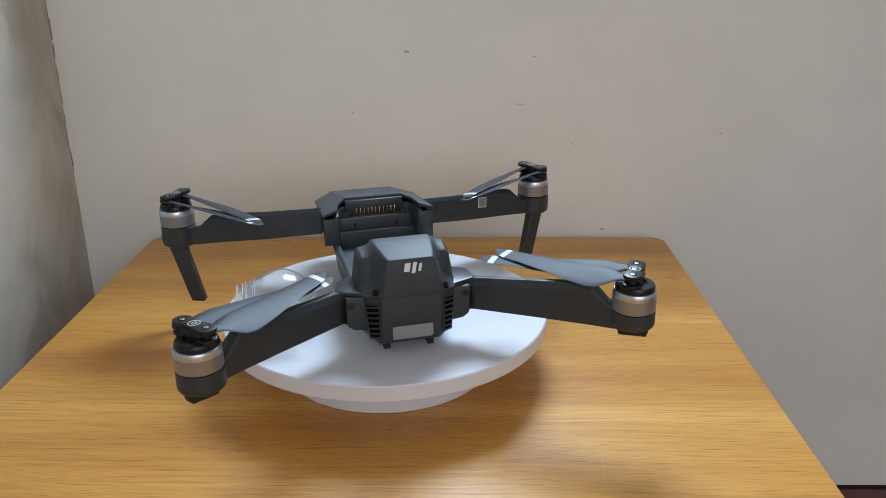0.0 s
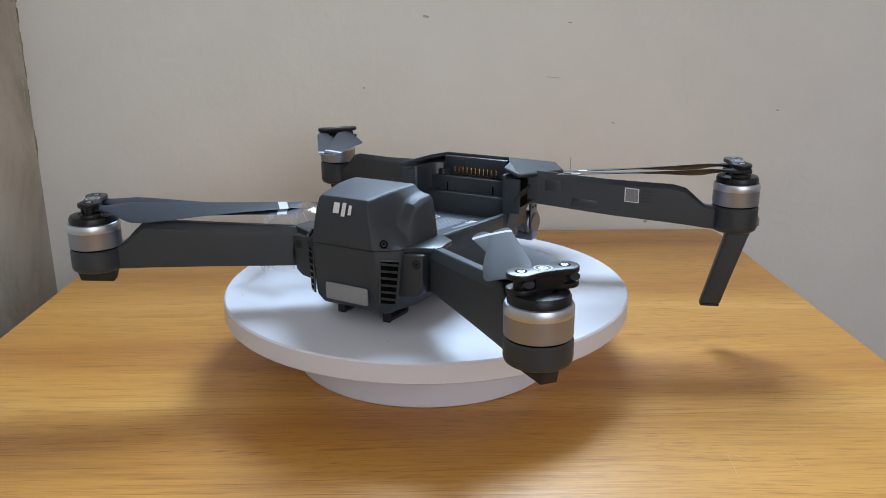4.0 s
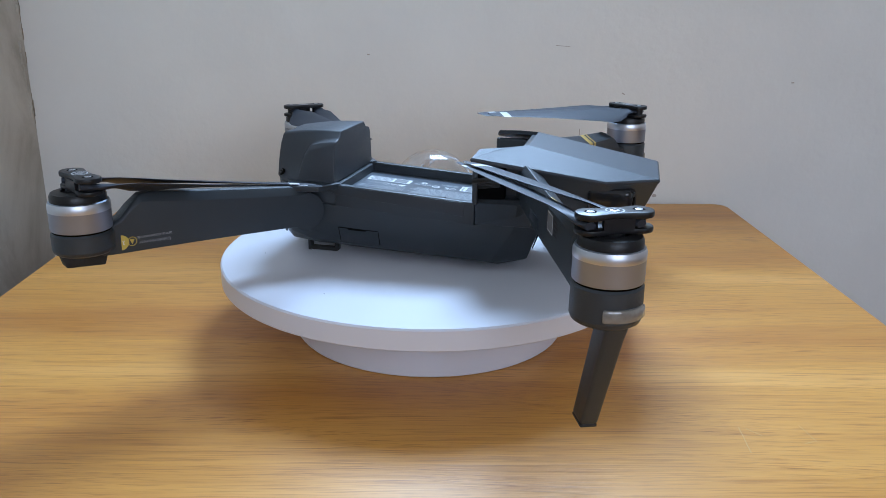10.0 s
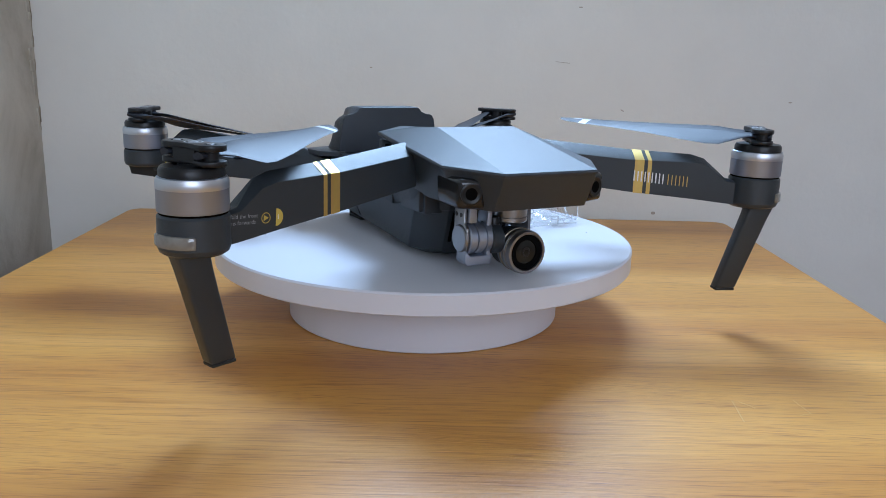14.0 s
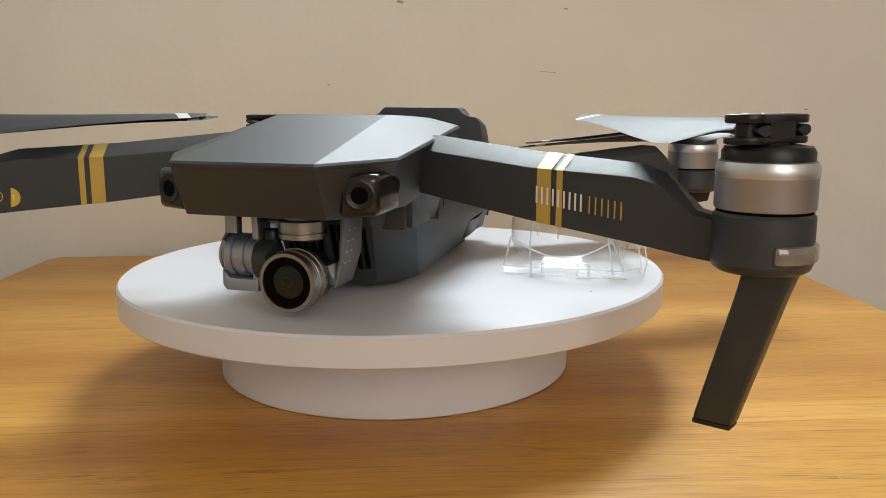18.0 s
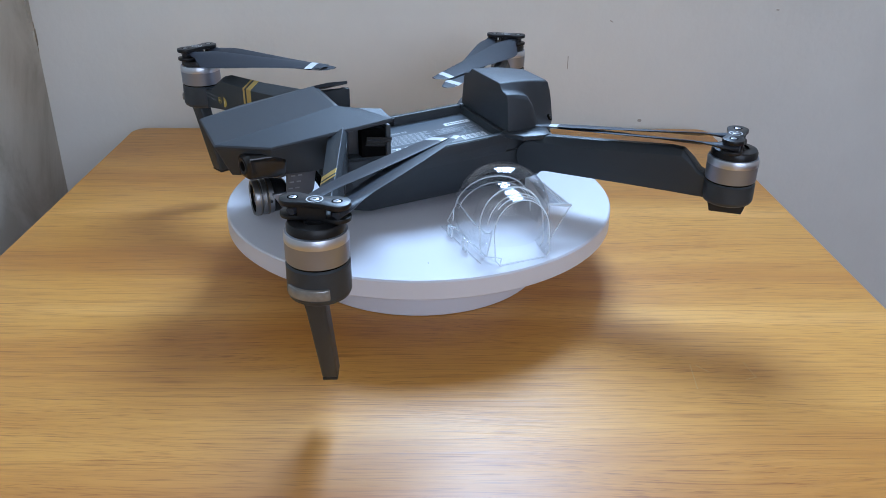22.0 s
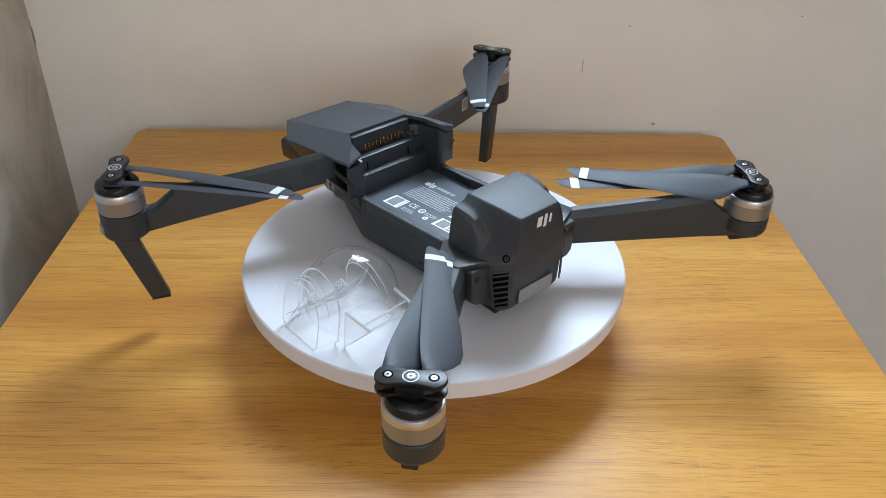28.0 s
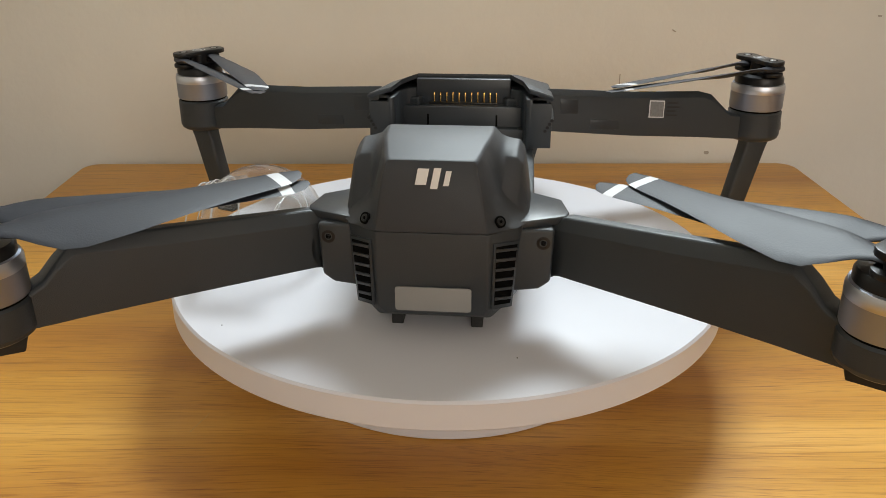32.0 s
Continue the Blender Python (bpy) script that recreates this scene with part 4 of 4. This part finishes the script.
    bit("arrow_icon", moved(join(ring_flat(1.75, 2.05), flat(play) if number == "1" else flat([(y, x) for x, y in play])), m @ Matrix.Translation((-4.6, 0, 0))), YELLOW, arm)
    for i, text in enumerate(lines):
        bit("small_print", moved(letters(text, 2.2), m @ Matrix.Translation((-gap if side > 0 else gap, 1.1 - 2.3 * i, 0))), SMALL, arm, text)


FR, FL = arm_frame(FRONT_HINGE, FRONT_MOTOR, 1), arm_frame(FRONT_HINGE, FRONT_MOTOR, -1)
RR = arm_frame(REAR_HINGE, REAR_MOTOR, 1)
hint(ARMS["F", 1], FR, 75.5, 4.05, 74.2, -1, 1, "1", ("Unfold the front", "arms forwards"), 15.6, -4)
hint(ARMS["R", 1], RR, 90.2, 4.62, 68.2, 1, -1, "2", ("Unfold the rear", "arms downwards"), -14.4, -1)

# plain bars for the silver and gold lettering on the front arm
name_m = FL @ Matrix(((1, 0, 0, 42), (0, 0, 1, 4.02), (-0.10, 1, 0, 80.6), (0, 0, 0, 1)))
for i in range(9):
    bit("lettering_bar", moved(bar(1.5 + i * 1.84, 0, 0.62, 5.0), name_m), PRINT, ARMS["F", -1], "silver lettering drawn as bars" if i == 0 else "")
for i in range(6):
    bit("lettering_bar", moved(bar(18.9 + i * 1.96, 0, 0.46, 5.0), name_m), GOLD, ARMS["F", -1], "gold lettering drawn as bars" if i == 0 else "")

# label and panel on the back of the front arm
for s, m0 in ((1, FR), (-1, FL)):
    back = m0 @ Matrix(((1, 0, 0, 0), (0, 0, -1, -5.06), (-0.09, 1, 0, 0), (0, 0, 0, 1)))
    pm = back @ Matrix.Translation((26, 81.5, 0))
    bit("arm_panel", moved(prism([(-7.5, -2.4), (7.5, -2.4), (6.8, 2.0), (-6.8, 2.0)], (-0.05, 0.25), "z", 0.12), pm), GREY_SMOOTH, ARMS["F", s])
    pm = back @ Matrix.Translation((8, 89.5, 0))
    bit("arm_panel", moved(prism([(-4, -3.6), (4.6, -3.6), (4.6, 3.0), (-4, 3.0)], (-0.05, 0.25), "z", 0.12), pm), GREY_SMOOTH, ARMS["F", s])
    if s > 0:
        lm = back @ Matrix.Translation((51.8, 88.9, 0.1))
        bit("arm_label", moved(bar(0, 0, 7.8, 8.0), lm), PAPER, ARMS["F", s], "small white square label")
        bit("label_print", moved(bar(0, 0, 6.8, 7.0), lm @ Matrix.Translation((0, 0, 0.1))), CODE, ARMS["F", s])
        for i, w in enumerate((5.4, 6.6, 4.6, 5.6)):
            bit("label_print", moved(bar(5.2 + w / 2, 3.0 - i * 1.9, w, 0.7), lm), DARK_PRINT, ARMS["F", s])

# white mark on the tail, three plain slanted blocks
tilt = math.atan2(2.0, 23.0)
mark = Matrix(((1, 0, 0, 0), (0, math.sin(tilt), -math.cos(tilt), -76.55), (0, math.cos(tilt), math.sin(tilt), 97.4), (0, 0, 0, 1)))
skew = lambda x, y, w, h: flat([(x - w / 2 - h * 0.1, y - h / 2), (x + w / 2 - h * 0.1, y - h / 2), (x + w / 2 + h * 0.1, y + h / 2), (x - w / 2 + h * 0.1, y + h / 2)])
blocks = join(*[skew(x, y, w, h) for x, y, w, h in ((-3.1, 0.2, 3.4, 5.0), (1.0, -0.3, 2.2, 6.4), (4.5, -0.2, 1.7, 4.6))])
bit("tail_mark", moved(blocks, mark @ Matrix.Translation((0.6, 0.2, 0.1))), PRINT, hump, "white mark of slanted blocks")

# printed label on the floor of the bay: read from the port side
bay = Matrix(((0, 1, 0, -6.7), (-1, 0, 0, -0.4), (0.068, 0, 1, 72.46), (0, 0, 0, 1)))


def bay_bar(u0, u1, v0, v1, material, name="bay_print", lift=0.0):
    bit(name, moved(bar((u0 + u1) / 2, (v0 + v1) / 2, u1 - u0, v1 - v0), bay @ Matrix.Translation((0, 0, lift))), material, drone)


def word_rows(u0, u1, top, step, rows, height, material, lift=0.0):
    """Rows of small print too fine to read, as word-long bars."""
    for i in range(rows):
        words, x = [], u0
        end = u1 - rng.uniform(0, (u1 - u0) * 0.12)
        while x < end - 0.6:
            w = min(rng.uniform(0.8, 3.2), end - x)
            words.append(bar(x + w / 2, top - i * step, w, height))
            x += w + 0.4
        bit("bay_print", moved(join(*words), bay @ Matrix.Translation((0, 0, lift))), material, drone)


def outline(u0, u1, v0, v1, t=0.3):
    bit("bay_print", moved(join(bar((u0 + u1) / 2, v0, u1 - u0, t), bar((u0 + u1) / 2, v1, u1 - u0, t), bar(u0, (v0 + v1) / 2, t, v1 - v0), bar(u1, (v0 + v1) / 2, t, v1 - v0)), bay), PALE, drone)


rng = random.Random(7)
bit("bay_print", moved(join(bar(-23.6, 20.0, 3.0, 3.4), bar(-21.2, 20.6, 1.0, 4.8), bar(-19.3, 19.6, 1.2, 4.4), bar(-17.6, 20.0, 0.9, 3.4)), bay), PRINT, drone)
for u0, u1 in ((-15.6, -13.0), (-12.5, -10.6), (-10.1, -8.4), (-8.0, -7.2), (-6.8, -5.2), (-4.0, -2.6), (-2.2, -1.2)):
    bay_bar(u0, u1, 19.2, 21.6, PALE)
word_rows(-24.6, 11.0, 15.4, 1.85, 8, 0.95, PALE)
bay_bar(22.3, 38.4, 17.4, 22.0, PAPER, "bay_sticker", 0.05)
word_rows(24.0, 37.0, 19.8, 1.6, 1, 1.6, PLATE, 0.1)
outline(13.7, 32.6, 6.4, 14.4)
outline(33.2, 37.6, 6.0, 14.0)
word_rows(17.5, 29.0, 13.2, 1.5, 1, 0.8, PALE)
word_rows(14.6, 32.0, 11.4, 1.55, 3, 0.8, PALE)
word_rows(33.9, 37.2, 12.0, 2.6, 2, 1.4, PALE)
outline(25.2, 38.1, 0.0, 4.6)
word_rows(26.0, 37.4, 3.2, 1.6, 2, 0.8, PALE)
bit("bay_print", moved(letters("EAC", 5.2), bay @ Matrix.Translation((21.6, 3.0, 0))), PRINT, drone)
bit("bay_print", moved(flat([(-2.0, -1.7), (2.0, -1.7), (0, 2)]), bay @ Matrix.Translation((16.0, 3.2, 0))), PRINT, drone)
bit("bay_print", moved(letters("CE", 5.6), bay @ Matrix.Translation((-8.4, -3.9, 0))), PRINT, drone)
bit("bay_print", moved(ring_flat(1.5, 2.2), bay @ Matrix.Translation((-0.4, -4.4, 0))), PRINT, drone)
bay_bar(-1.6, 0.8, -5.0, -3.8, PALE)
word_rows(2.7, 12.8, -4.2, 1.6, 2, 0.9, PALE)
word_rows(-11.6, -1.4, -8.6, 1.7, 2, 1.0, PALE)
bit("bay_print", moved(ring_flat(0.6, 1.7), bay @ Matrix.Translation((6.9, -8.6, 0))), PRINT, drone)
for u0, u1, v0, v1 in ((-25.5, -13.5, -12.2, -1.9), (13.7, 37.2, -10.4, -1.8)):
    bay_bar(u0, u1, v0, v1, PAPER, "bay_sticker", 0.05)
    q = u0 + 1.8
    bay_bar(q, q + 7.0, v0 + 0.9, v1 - 0.8, CODE, lift=0.1)
    word_rows(q + 8.4, u1 - 0.8, v1 - 1.5, 1.9, 4, 0.9, LABEL, 0.1)

# ---- gimbal camera under the nose ----
yaw = Matrix.Translation((-2.0, 81, 0))
bit("gimbal_yaw_motor", moved(lathe([(7.0, 64.2), (7.6, 64.8), (7.6, 66.4), (7.2, 66.6), (7.2, 67.0), (7.6, 67.2), (7.6, 70.2), (6.8, 70.8), (6.0, 70.8), (6.0, 74)], 40), yaw), GUNMETAL, drone, "gunmetal gimbal motor")
at = Matrix.Translation((-3.0, 89.0, 52.6)) @ Matrix.Rotation(radians(-90), 4, "X")
gcam = bit("gimbal_camera", moved(lathe([(8.4, -4.6), (9.2, -4.2), (9.2, -1.6), (8.9, -1.2), (9.5, -0.6), (9.5, 1.2), (9.1, 1.6), (9.6, 2.2), (9.6, 4.8), (9.2, 5.6), (8.1, 5.6), (7.9, 5.0), (7.9, 0.5)], 48), at),
           GUNMETAL, drone, "round gunmetal gimbal camera")
bit("camera_barrel", moved(lathe([(5.0, -12.5), (7.6, -12.0), (8.6, -10.6), (8.6, -4.4)], 40), at), BLACK, gcam, "black rear barrel")
bit("lens_surround", moved(lathe([(7.85, 0.6), (7.85, 5.0), (7.5, 5.15), (5.4, 4.9), (5.2, 4.0)], 40), at), BLACK_AND_SHADE, gcam, "matt black lens surround")
bit("camera_lens", moved(lathe([(5.25, 3.6), (5.2, 4.3), (4.0, 4.5), (3.0, 4.6), (1.6, 4.7), (0.01, 4.75)], 40), at), LENS_GLASS, gcam, "dark coated camera lens")
bit("iris_ring", moved(lathe([(2.3, 4.5), (2.1, 4.8), (1.4, 4.86), (1.2, 4.7)], 24, False), at), BLACK, gcam, "small iris ring behind the lens")
for q in (-2.0, 2.4):
    bit("barrel_ring", moved(lathe([(9.3, q), (9.72, q + 0.15), (9.72, q + 0.55), (9.3, q + 0.7)], 48, False), at), BRASS, gcam, "thin brass ring" if q < 0 else "")
bit("screw", moved(lathe([(0.8, 0), (0.8, 0.3)], 12), Matrix.Translation((-12.1, 86.4, 52.8)) @ Matrix.Rotation(radians(-90), 4, "Y")), BLACK, gcam)
# sprung arm behind the camera
bit("gimbal_arm", round_edges(rings([[(-15.4, 62, 72), (-13.6, 62, 72), (-13.6, 78, 72), (-15.4, 78, 72)], [(-15.2, 64, 58), (-13.4, 64, 58), (-13.4, 79, 58), (-15.2, 79, 58)],
                                     [(-14.0, 69, 49), (-12.2, 69, 49), (-12.2, 82, 49), (-14.0, 82, 49)]]), 0.7), RIBBON, drone, "grey ribbed gimbal arm")
for i in range(4):
    for j in range(2):
        rib = box(-15.75 + i * 0.16, -15.1 + i * 0.16, 70.2 + j * 3.6 + i * 0.9, 72.4 + j * 3.6 + i * 0.9, 66.4 - i * 3.4, 67.1 - i * 3.4, 0.12, 1)
        bit("gimbal_rib", rib, GUNMETAL, drone)
bit("gimbal_link", round_edges(rings([[(-13.4, 76, 50), (-10.4, 76, 50), (-10.4, 82, 50), (-13.4, 82, 50)], [(-13.0, 78, 57), (-11.0, 78, 57), (-11.0, 86, 57), (-13.0, 86, 57)]]), 0.5), GUNMETAL, drone)
# outer bracket with the roll motor
side = Matrix.Rotation(radians(90), 4, "Y")
bit("gimbal_roll_motor", moved(lathe([(6.4, -6), (6.9, -5.5), (6.9, -2.4), (6.3, -2.2), (6.3, -1.4), (6.9, -1.2), (6.9, 2.0), (6.2, 2.2), (6.2, 3.0), (6.9, 3.2), (6.9, 5.4), (6.4, 6)], 40), Matrix.Translation((16.2, 82.5, 58.4)) @ side), SILVER, drone)
plate = [(76.5, 73), (76.5, 58), (78, 53.6), (82, 51.8), (86.5, 53.6), (88, 58), (87.4, 63.5), (85, 65.5), (85, 73)]
hanger = bit("gimbal_hanger", prism(plate, (22.2, 23.6), "x", 0.35), GUNMETAL, drone, "gunmetal gimbal bracket plate")
bit("bracket_cap", moved(lathe([(6.0, 0), (6.0, 0.7), (5.5, 1.1)], 36), Matrix.Translation((23.4, 82.2, 58.4)) @ side), GUNMETAL, hanger, "smooth round motor cap")
bit("bracket_strip", box(18.2, 22.0, 84.6, 86.6, 65.6, 73, 0.3), SILVER, hanger)
bit("bracket_foot", prism([(10.8, 47.2), (22.4, 47.2), (23.7, 48.8), (23.7, 54.0), (21.0, 51.2), (10.8, 51.2)], (79.5, 87.4), "y", 0.4), SILVER, hanger)
bit("bracket_band", round_edges(rings([[(10.6, 79, 73), (13.0, 79, 73), (13.0, 87, 73), (10.6, 87, 73)], [(10.6, 78, 64), (13.0, 78, 64), (13.0, 86.4, 64), (10.6, 86.4, 64)],
                                       [(10.6, 76, 57), (13.0, 76, 57), (13.0, 87.0, 57), (10.6, 87.0, 57)], [(10.6, 80, 48.2), (13.0, 80, 48.2), (13.0, 87, 48.2), (10.6, 87, 48.2)]]), 0.5), SILVER, hanger)
for q in (78.6, 82.4):
    bit("screw", moved(lathe([(1.0, 0), (1.0, 0.3)], 12), Matrix.Translation((23.5, q, 68.6)) @ side), BLACK, hanger)
yoke = bit("gimbal_yoke", moved(lathe([(0.01, -4.9), (0.9, -4.9), (1.0, -4.6), (5.6, -4.4), (6.5, -3.8), (6.5, 1.0), (6.0, 1.4)], 40), Matrix.Translation((10.0, 84.2, 57.6)) @ side), GREY_SMOOTH, drone, "round dark grey tilt motor")
bit("motor_post", moved(lathe([(2.7, 63.2), (2.7, 66.6), (2.4, 67.2), (0.01, 67.2)], 24), Matrix.Translation((7.6, 83.0, 0))), BLACK, yoke)
bit("gimbal_hanger", box(-6, 10, 78, 84, 69.6, 73.4, 0.4), BLACK, drone)

# ---- clear gimbal cover lying beside the drone ----
cover = tagged(new("gimbal_cover"), "clear plastic gimbal dome cover lying on the disc beside the drone", "gimbal cover")


def bubble(r, z0, n=56, k=20):
    """A thin spherical skin cut off below z0."""
    a0 = math.asin(z0 / r)
    line = [(r * math.cos(a0 + (TAU / 4 - a0) * i / k), r * math.sin(a0 + (TAU / 4 - a0) * i / k)) for i in range(k)] + [(0.02, r)]
    return rings([[(x * math.cos(TAU * i / n), x * math.sin(TAU * i / n), z) for i in range(n)] for x, z in line], False)


part("dome", moved(bubble(24.2, -11), pose(0.9, 0.7, 15)), CLEAR, cover, "clear round dome")
VIS = pose(0, 4.3, 0) @ pose(0, 0, 0, 0, 0, 180)


def bead(points, r=0.45):
    """A thin rounded edge along a line of points."""
    return join(*[rod(a, b, r, 8) for a, b in zip(points, points[1:])])


def u_line(x, r, h, n=16, lean=0.0):
    """A horseshoe across x, leaning back towards the dome as it rises."""
    pts = [(x, r - 2.2, 0.3), (x, r, 3.0)] + [(x, r * math.cos(math.pi * i / n), h - r + r * math.sin(math.pi * i / n)) for i in range(n + 1)] + [(x, -r, 3.0), (x, -r + 2.2, 0.3)]
    return [(a - lean * c, b, c) for a, b, c in pts]


def tunnel(stations):
    """A thin clear horseshoe tunnel through stations of (x, radius, height, lean)."""
    bm = bmesh.new()
    vs = [[bm.verts.new(p) for p in u_line(x, r, h, lean=k)] for x, r, h, k in stations]
    for a, b in zip(vs, vs[1:]):
        for q in range(len(a) - 1):
            bm.faces.new((a[q], a[q + 1], b[q + 1], b[q]))
    return bm


part("visor", moved(tunnel([(12, 18.4, 33.5, 0.12), (18.5, 17.2, 32.4, 0.14), (24, 16.0, 31.2, 0.15), (29.3, 14.8, 30.0, 0.16)]), VIS), CLEAR, cover)
joint, front = u_line(18.5, 17.4, 32.8, lean=0.14), u_line(29.3, 14.8, 30.0, lean=0.16)
part("visor_rim", moved(join(bead(front, 0.3), bead([front[0], front[-1]], 0.4)), VIS), CLEAR_EDGE, cover, "whitish moulded rim")
part("visor_rim", moved(bead(joint, 0.38), VIS), CLEAR_EDGE, cover)
part("inner_rim", moved(bead(u_line(24.0, 16.0, 31.3, lean=0.15)[3:-3], 0.22), VIS), CLEAR_EDGE, cover)
part("inner_rim", moved(bead(u_line(26.0, 15.4, 30.6, lean=0.15)[6:-6], 0.3), VIS), CLEAR_EDGE, cover)
# arched back opening, seen through the dome
arch = [(11.5 - 2.0 * math.cos(math.pi * i / 16), 0.7 - 21.5 * math.cos(math.pi * i / 16), 7 + 22 * math.sin(math.pi * i / 16) ** 0.8) for i in range(17)]
part("back_rim", bead(arch, 0.28), CLEAR_EDGE, cover)
part("back_rim", bead([(x - 2.2, y * 0.97, z - 2.4) for x, y, z in arch[2:-2]], 0.2), CLEAR_EDGE, cover)

# saddle-shaped end panel with two square clips
crest = [(22.5 - 40 * k / 12, 11.8 + 3.6 * (k / 6 - 1) ** 2, 5.0 + 8.2 * (k / 6 - 1) ** 2) for k in range(13)]
sill = [(24.2 - 46.4 * k / 12, 20.4, 2.4) for k in range(13)]
bm = bmesh.new()
va, vb = [bm.verts.new(p) for p in crest], [bm.verts.new(p) for p in sill]
for k in range(12):
    bm.faces.new((va[k], va[k + 1], vb[k + 1], vb[k]))
part("end_panel", bm, CLEAR, cover)
part("panel_edge", join(bead(crest, 0.38), bead([sill[0], sill[-1]], 0.34), bead([crest[0], sill[0]], 0.4), bead([crest[-1], sill[-1]], 0.36)), CLEAR_EDGE, cover)
part("panel_skirt", poly([(24.2, 20.4, 2.4), (-22.2, 20.4, 2.4), (-24.0, 24.4, 0.3), (23.0, 24.4, 0.3)], [(0, 1, 2, 3)]), CLEAR, cover)
part("panel_edge", bead([(23.0, 24.4, 0.35), (-24.0, 24.4, 0.35)], 0.22), CLEAR_EDGE, cover)
for q in (8.0, -9.8):
    square = [(q, 25.4, 0.5), (q + 4.4, 25.4, 0.5), (q + 4.4, 25.2, 5.4), (q, 25.2, 5.4), (q, 25.4, 0.5)]
    part("square_clip", join(bead(square, 0.5), bead([(q, 25.2, 5.4), (q, 20.6, 3.4)], 0.35), bead([(q + 4.4, 25.2, 5.4), (q + 4.4, 20.6, 3.4)], 0.35)), CLEAR_EDGE, cover)
part("panel_edge", bead([(-22.2, 20.4, 2.4), (-27.8, 15.4, 3.0), (-28.4, 16.2, 0.4)], 0.3), CLEAR_EDGE, cover)

# side flap with the sprung clip at its end
base, corner, end, inner, root = (-16.8, -16.6, 0.4), (-11.9, -31.7, 16.8), (15.6, -32.2, 18.0), (11.9, -20.4, 24.6), (-15.2, -16.4, 21.0)


def sheet(points, t=0.7):
    n = len(points)
    return poly(list(points) + [(x, y + 0.2, z - t) for x, y, z in points], [tuple(range(n)), tuple(range(2 * n - 1, n - 1, -1))] + [(i, (i + 1) % n, n + (i + 1) % n, n + i) for i in range(n)])


def between(p, q, k):
    return tuple(a + (b - a) * k for a, b in zip(p, q))


part("side_flap", sheet((base, corner, root)), CLEAR, cover)
part("clip_platform", sheet((root, corner, end, inner)), CLEAR, cover)
part("flap_edge", bead([base, corner], 0.32), CLEAR_EDGE, cover)
part("flap_edge", bead([base, root], 0.25), CLEAR_EDGE, cover)
part("clip_bar", join(bead([root, corner], 0.55), bead([between(root, corner, 0.3), between(root, corner, 1.0)], 0.8)), CLEAR_EDGE, cover)
part("clip_bar", bead([inner, end], 0.75), CLEAR_EDGE, cover)
part("clip_post", join(bead([between(root, corner, 0.72), between(inner, end, 0.6)], 0.45), bead([between(root, corner, 0.95), between(inner, end, 0.95)], 0.5),
                       bead([between(between(root, corner, 0.72), between(inner, end, 0.6), 0.45), between(between(root, corner, 0.95), between(inner, end, 0.95), 0.45)], 0.4)), CLEAR_EDGE, cover)

# ---- floor tiles beside the table ----
TILE_W = 0.15
tile_mesh = None
for i in range(7):
    for j in range(6):
        m = pose(0.235 + (i + 0.5) * (TILE_W + 0.006), WALL_N - (j + 0.5) * (TILE_W + 0.006) - 0.004, FLOOR)
        if tile_mesh is None:
            piece = mesh_ob("tile", box(-TILE_W / 2, TILE_W / 2, -TILE_W / 2, TILE_W / 2, -0.008, 0.0, 0.002), TILE, floor)
            tile_mesh = piece.data
        else:
            piece = new("tile", tile_mesh)
            piece.parent = floor
        piece.matrix_basis = m

# the tiles of the rest of the room, in one mesh
rest = bmesh.new()
step, h = TILE_W + 0.006, TILE_W / 2
for i in range(-4, 14):
    for j in range(19):
        if 0 <= i < 7 and j < 6:
            continue
        cx, cy = 0.235 + (i + 0.5) * step, WALL_N - (j + 0.5) * step - 0.004
        x0, x1, y0, y1 = max(cx - h, WALL_W), min(cx + h, WALL_E), max(cy - h, WALL_S), cy + h
        if x1 - x0 < 0.01 or y1 - y0 < 0.01:
            continue
        lo = [rest.verts.new((x, y, FLOOR - 0.004)) for x, y in ((x0, y0), (x1, y0), (x1, y1), (x0, y1))]
        hi = [rest.verts.new((x, y, FLOOR)) for x, y in ((x0 + 0.002, y0 + 0.002), (x1 - 0.002, y0 + 0.002), (x1 - 0.002, y1 - 0.002), (x0 + 0.002, y1 - 0.002))]
        rest.faces.new(hi)
        for k in range(4):
            rest.faces.new((lo[k], lo[(k + 1) % 4], hi[(k + 1) % 4], hi[k]))
tagged(mesh_ob("far_tiles", rest, TILE, floor), "dark red quarry tiles", kind="stuff")

# ---- what moves ----
SPIN_0, SPIN = 15.10, -11.9263          # degrees at the start and degrees a second
LEAN = -0.55                            # the drone leans a little on its skids


def spin(t):
    return pose(0, 0, 0, 0, 0, SPIN_0 + SPIN * t)


def motions():
    times = [float(t) for t in range(33)]
    walk(disc, [(t, spin(t)) for t in times])
    walk(drone, [(t, spin(t) @ pose(0.0025, 0.0009, BENCH * MM) @ pose(0, 0, 0, 0, LEAN, 0)) for t in times])
    walk(cover, [(t, spin(t) @ pose(-0.0716, -0.017, BENCH * MM)) for t in times])


motions()
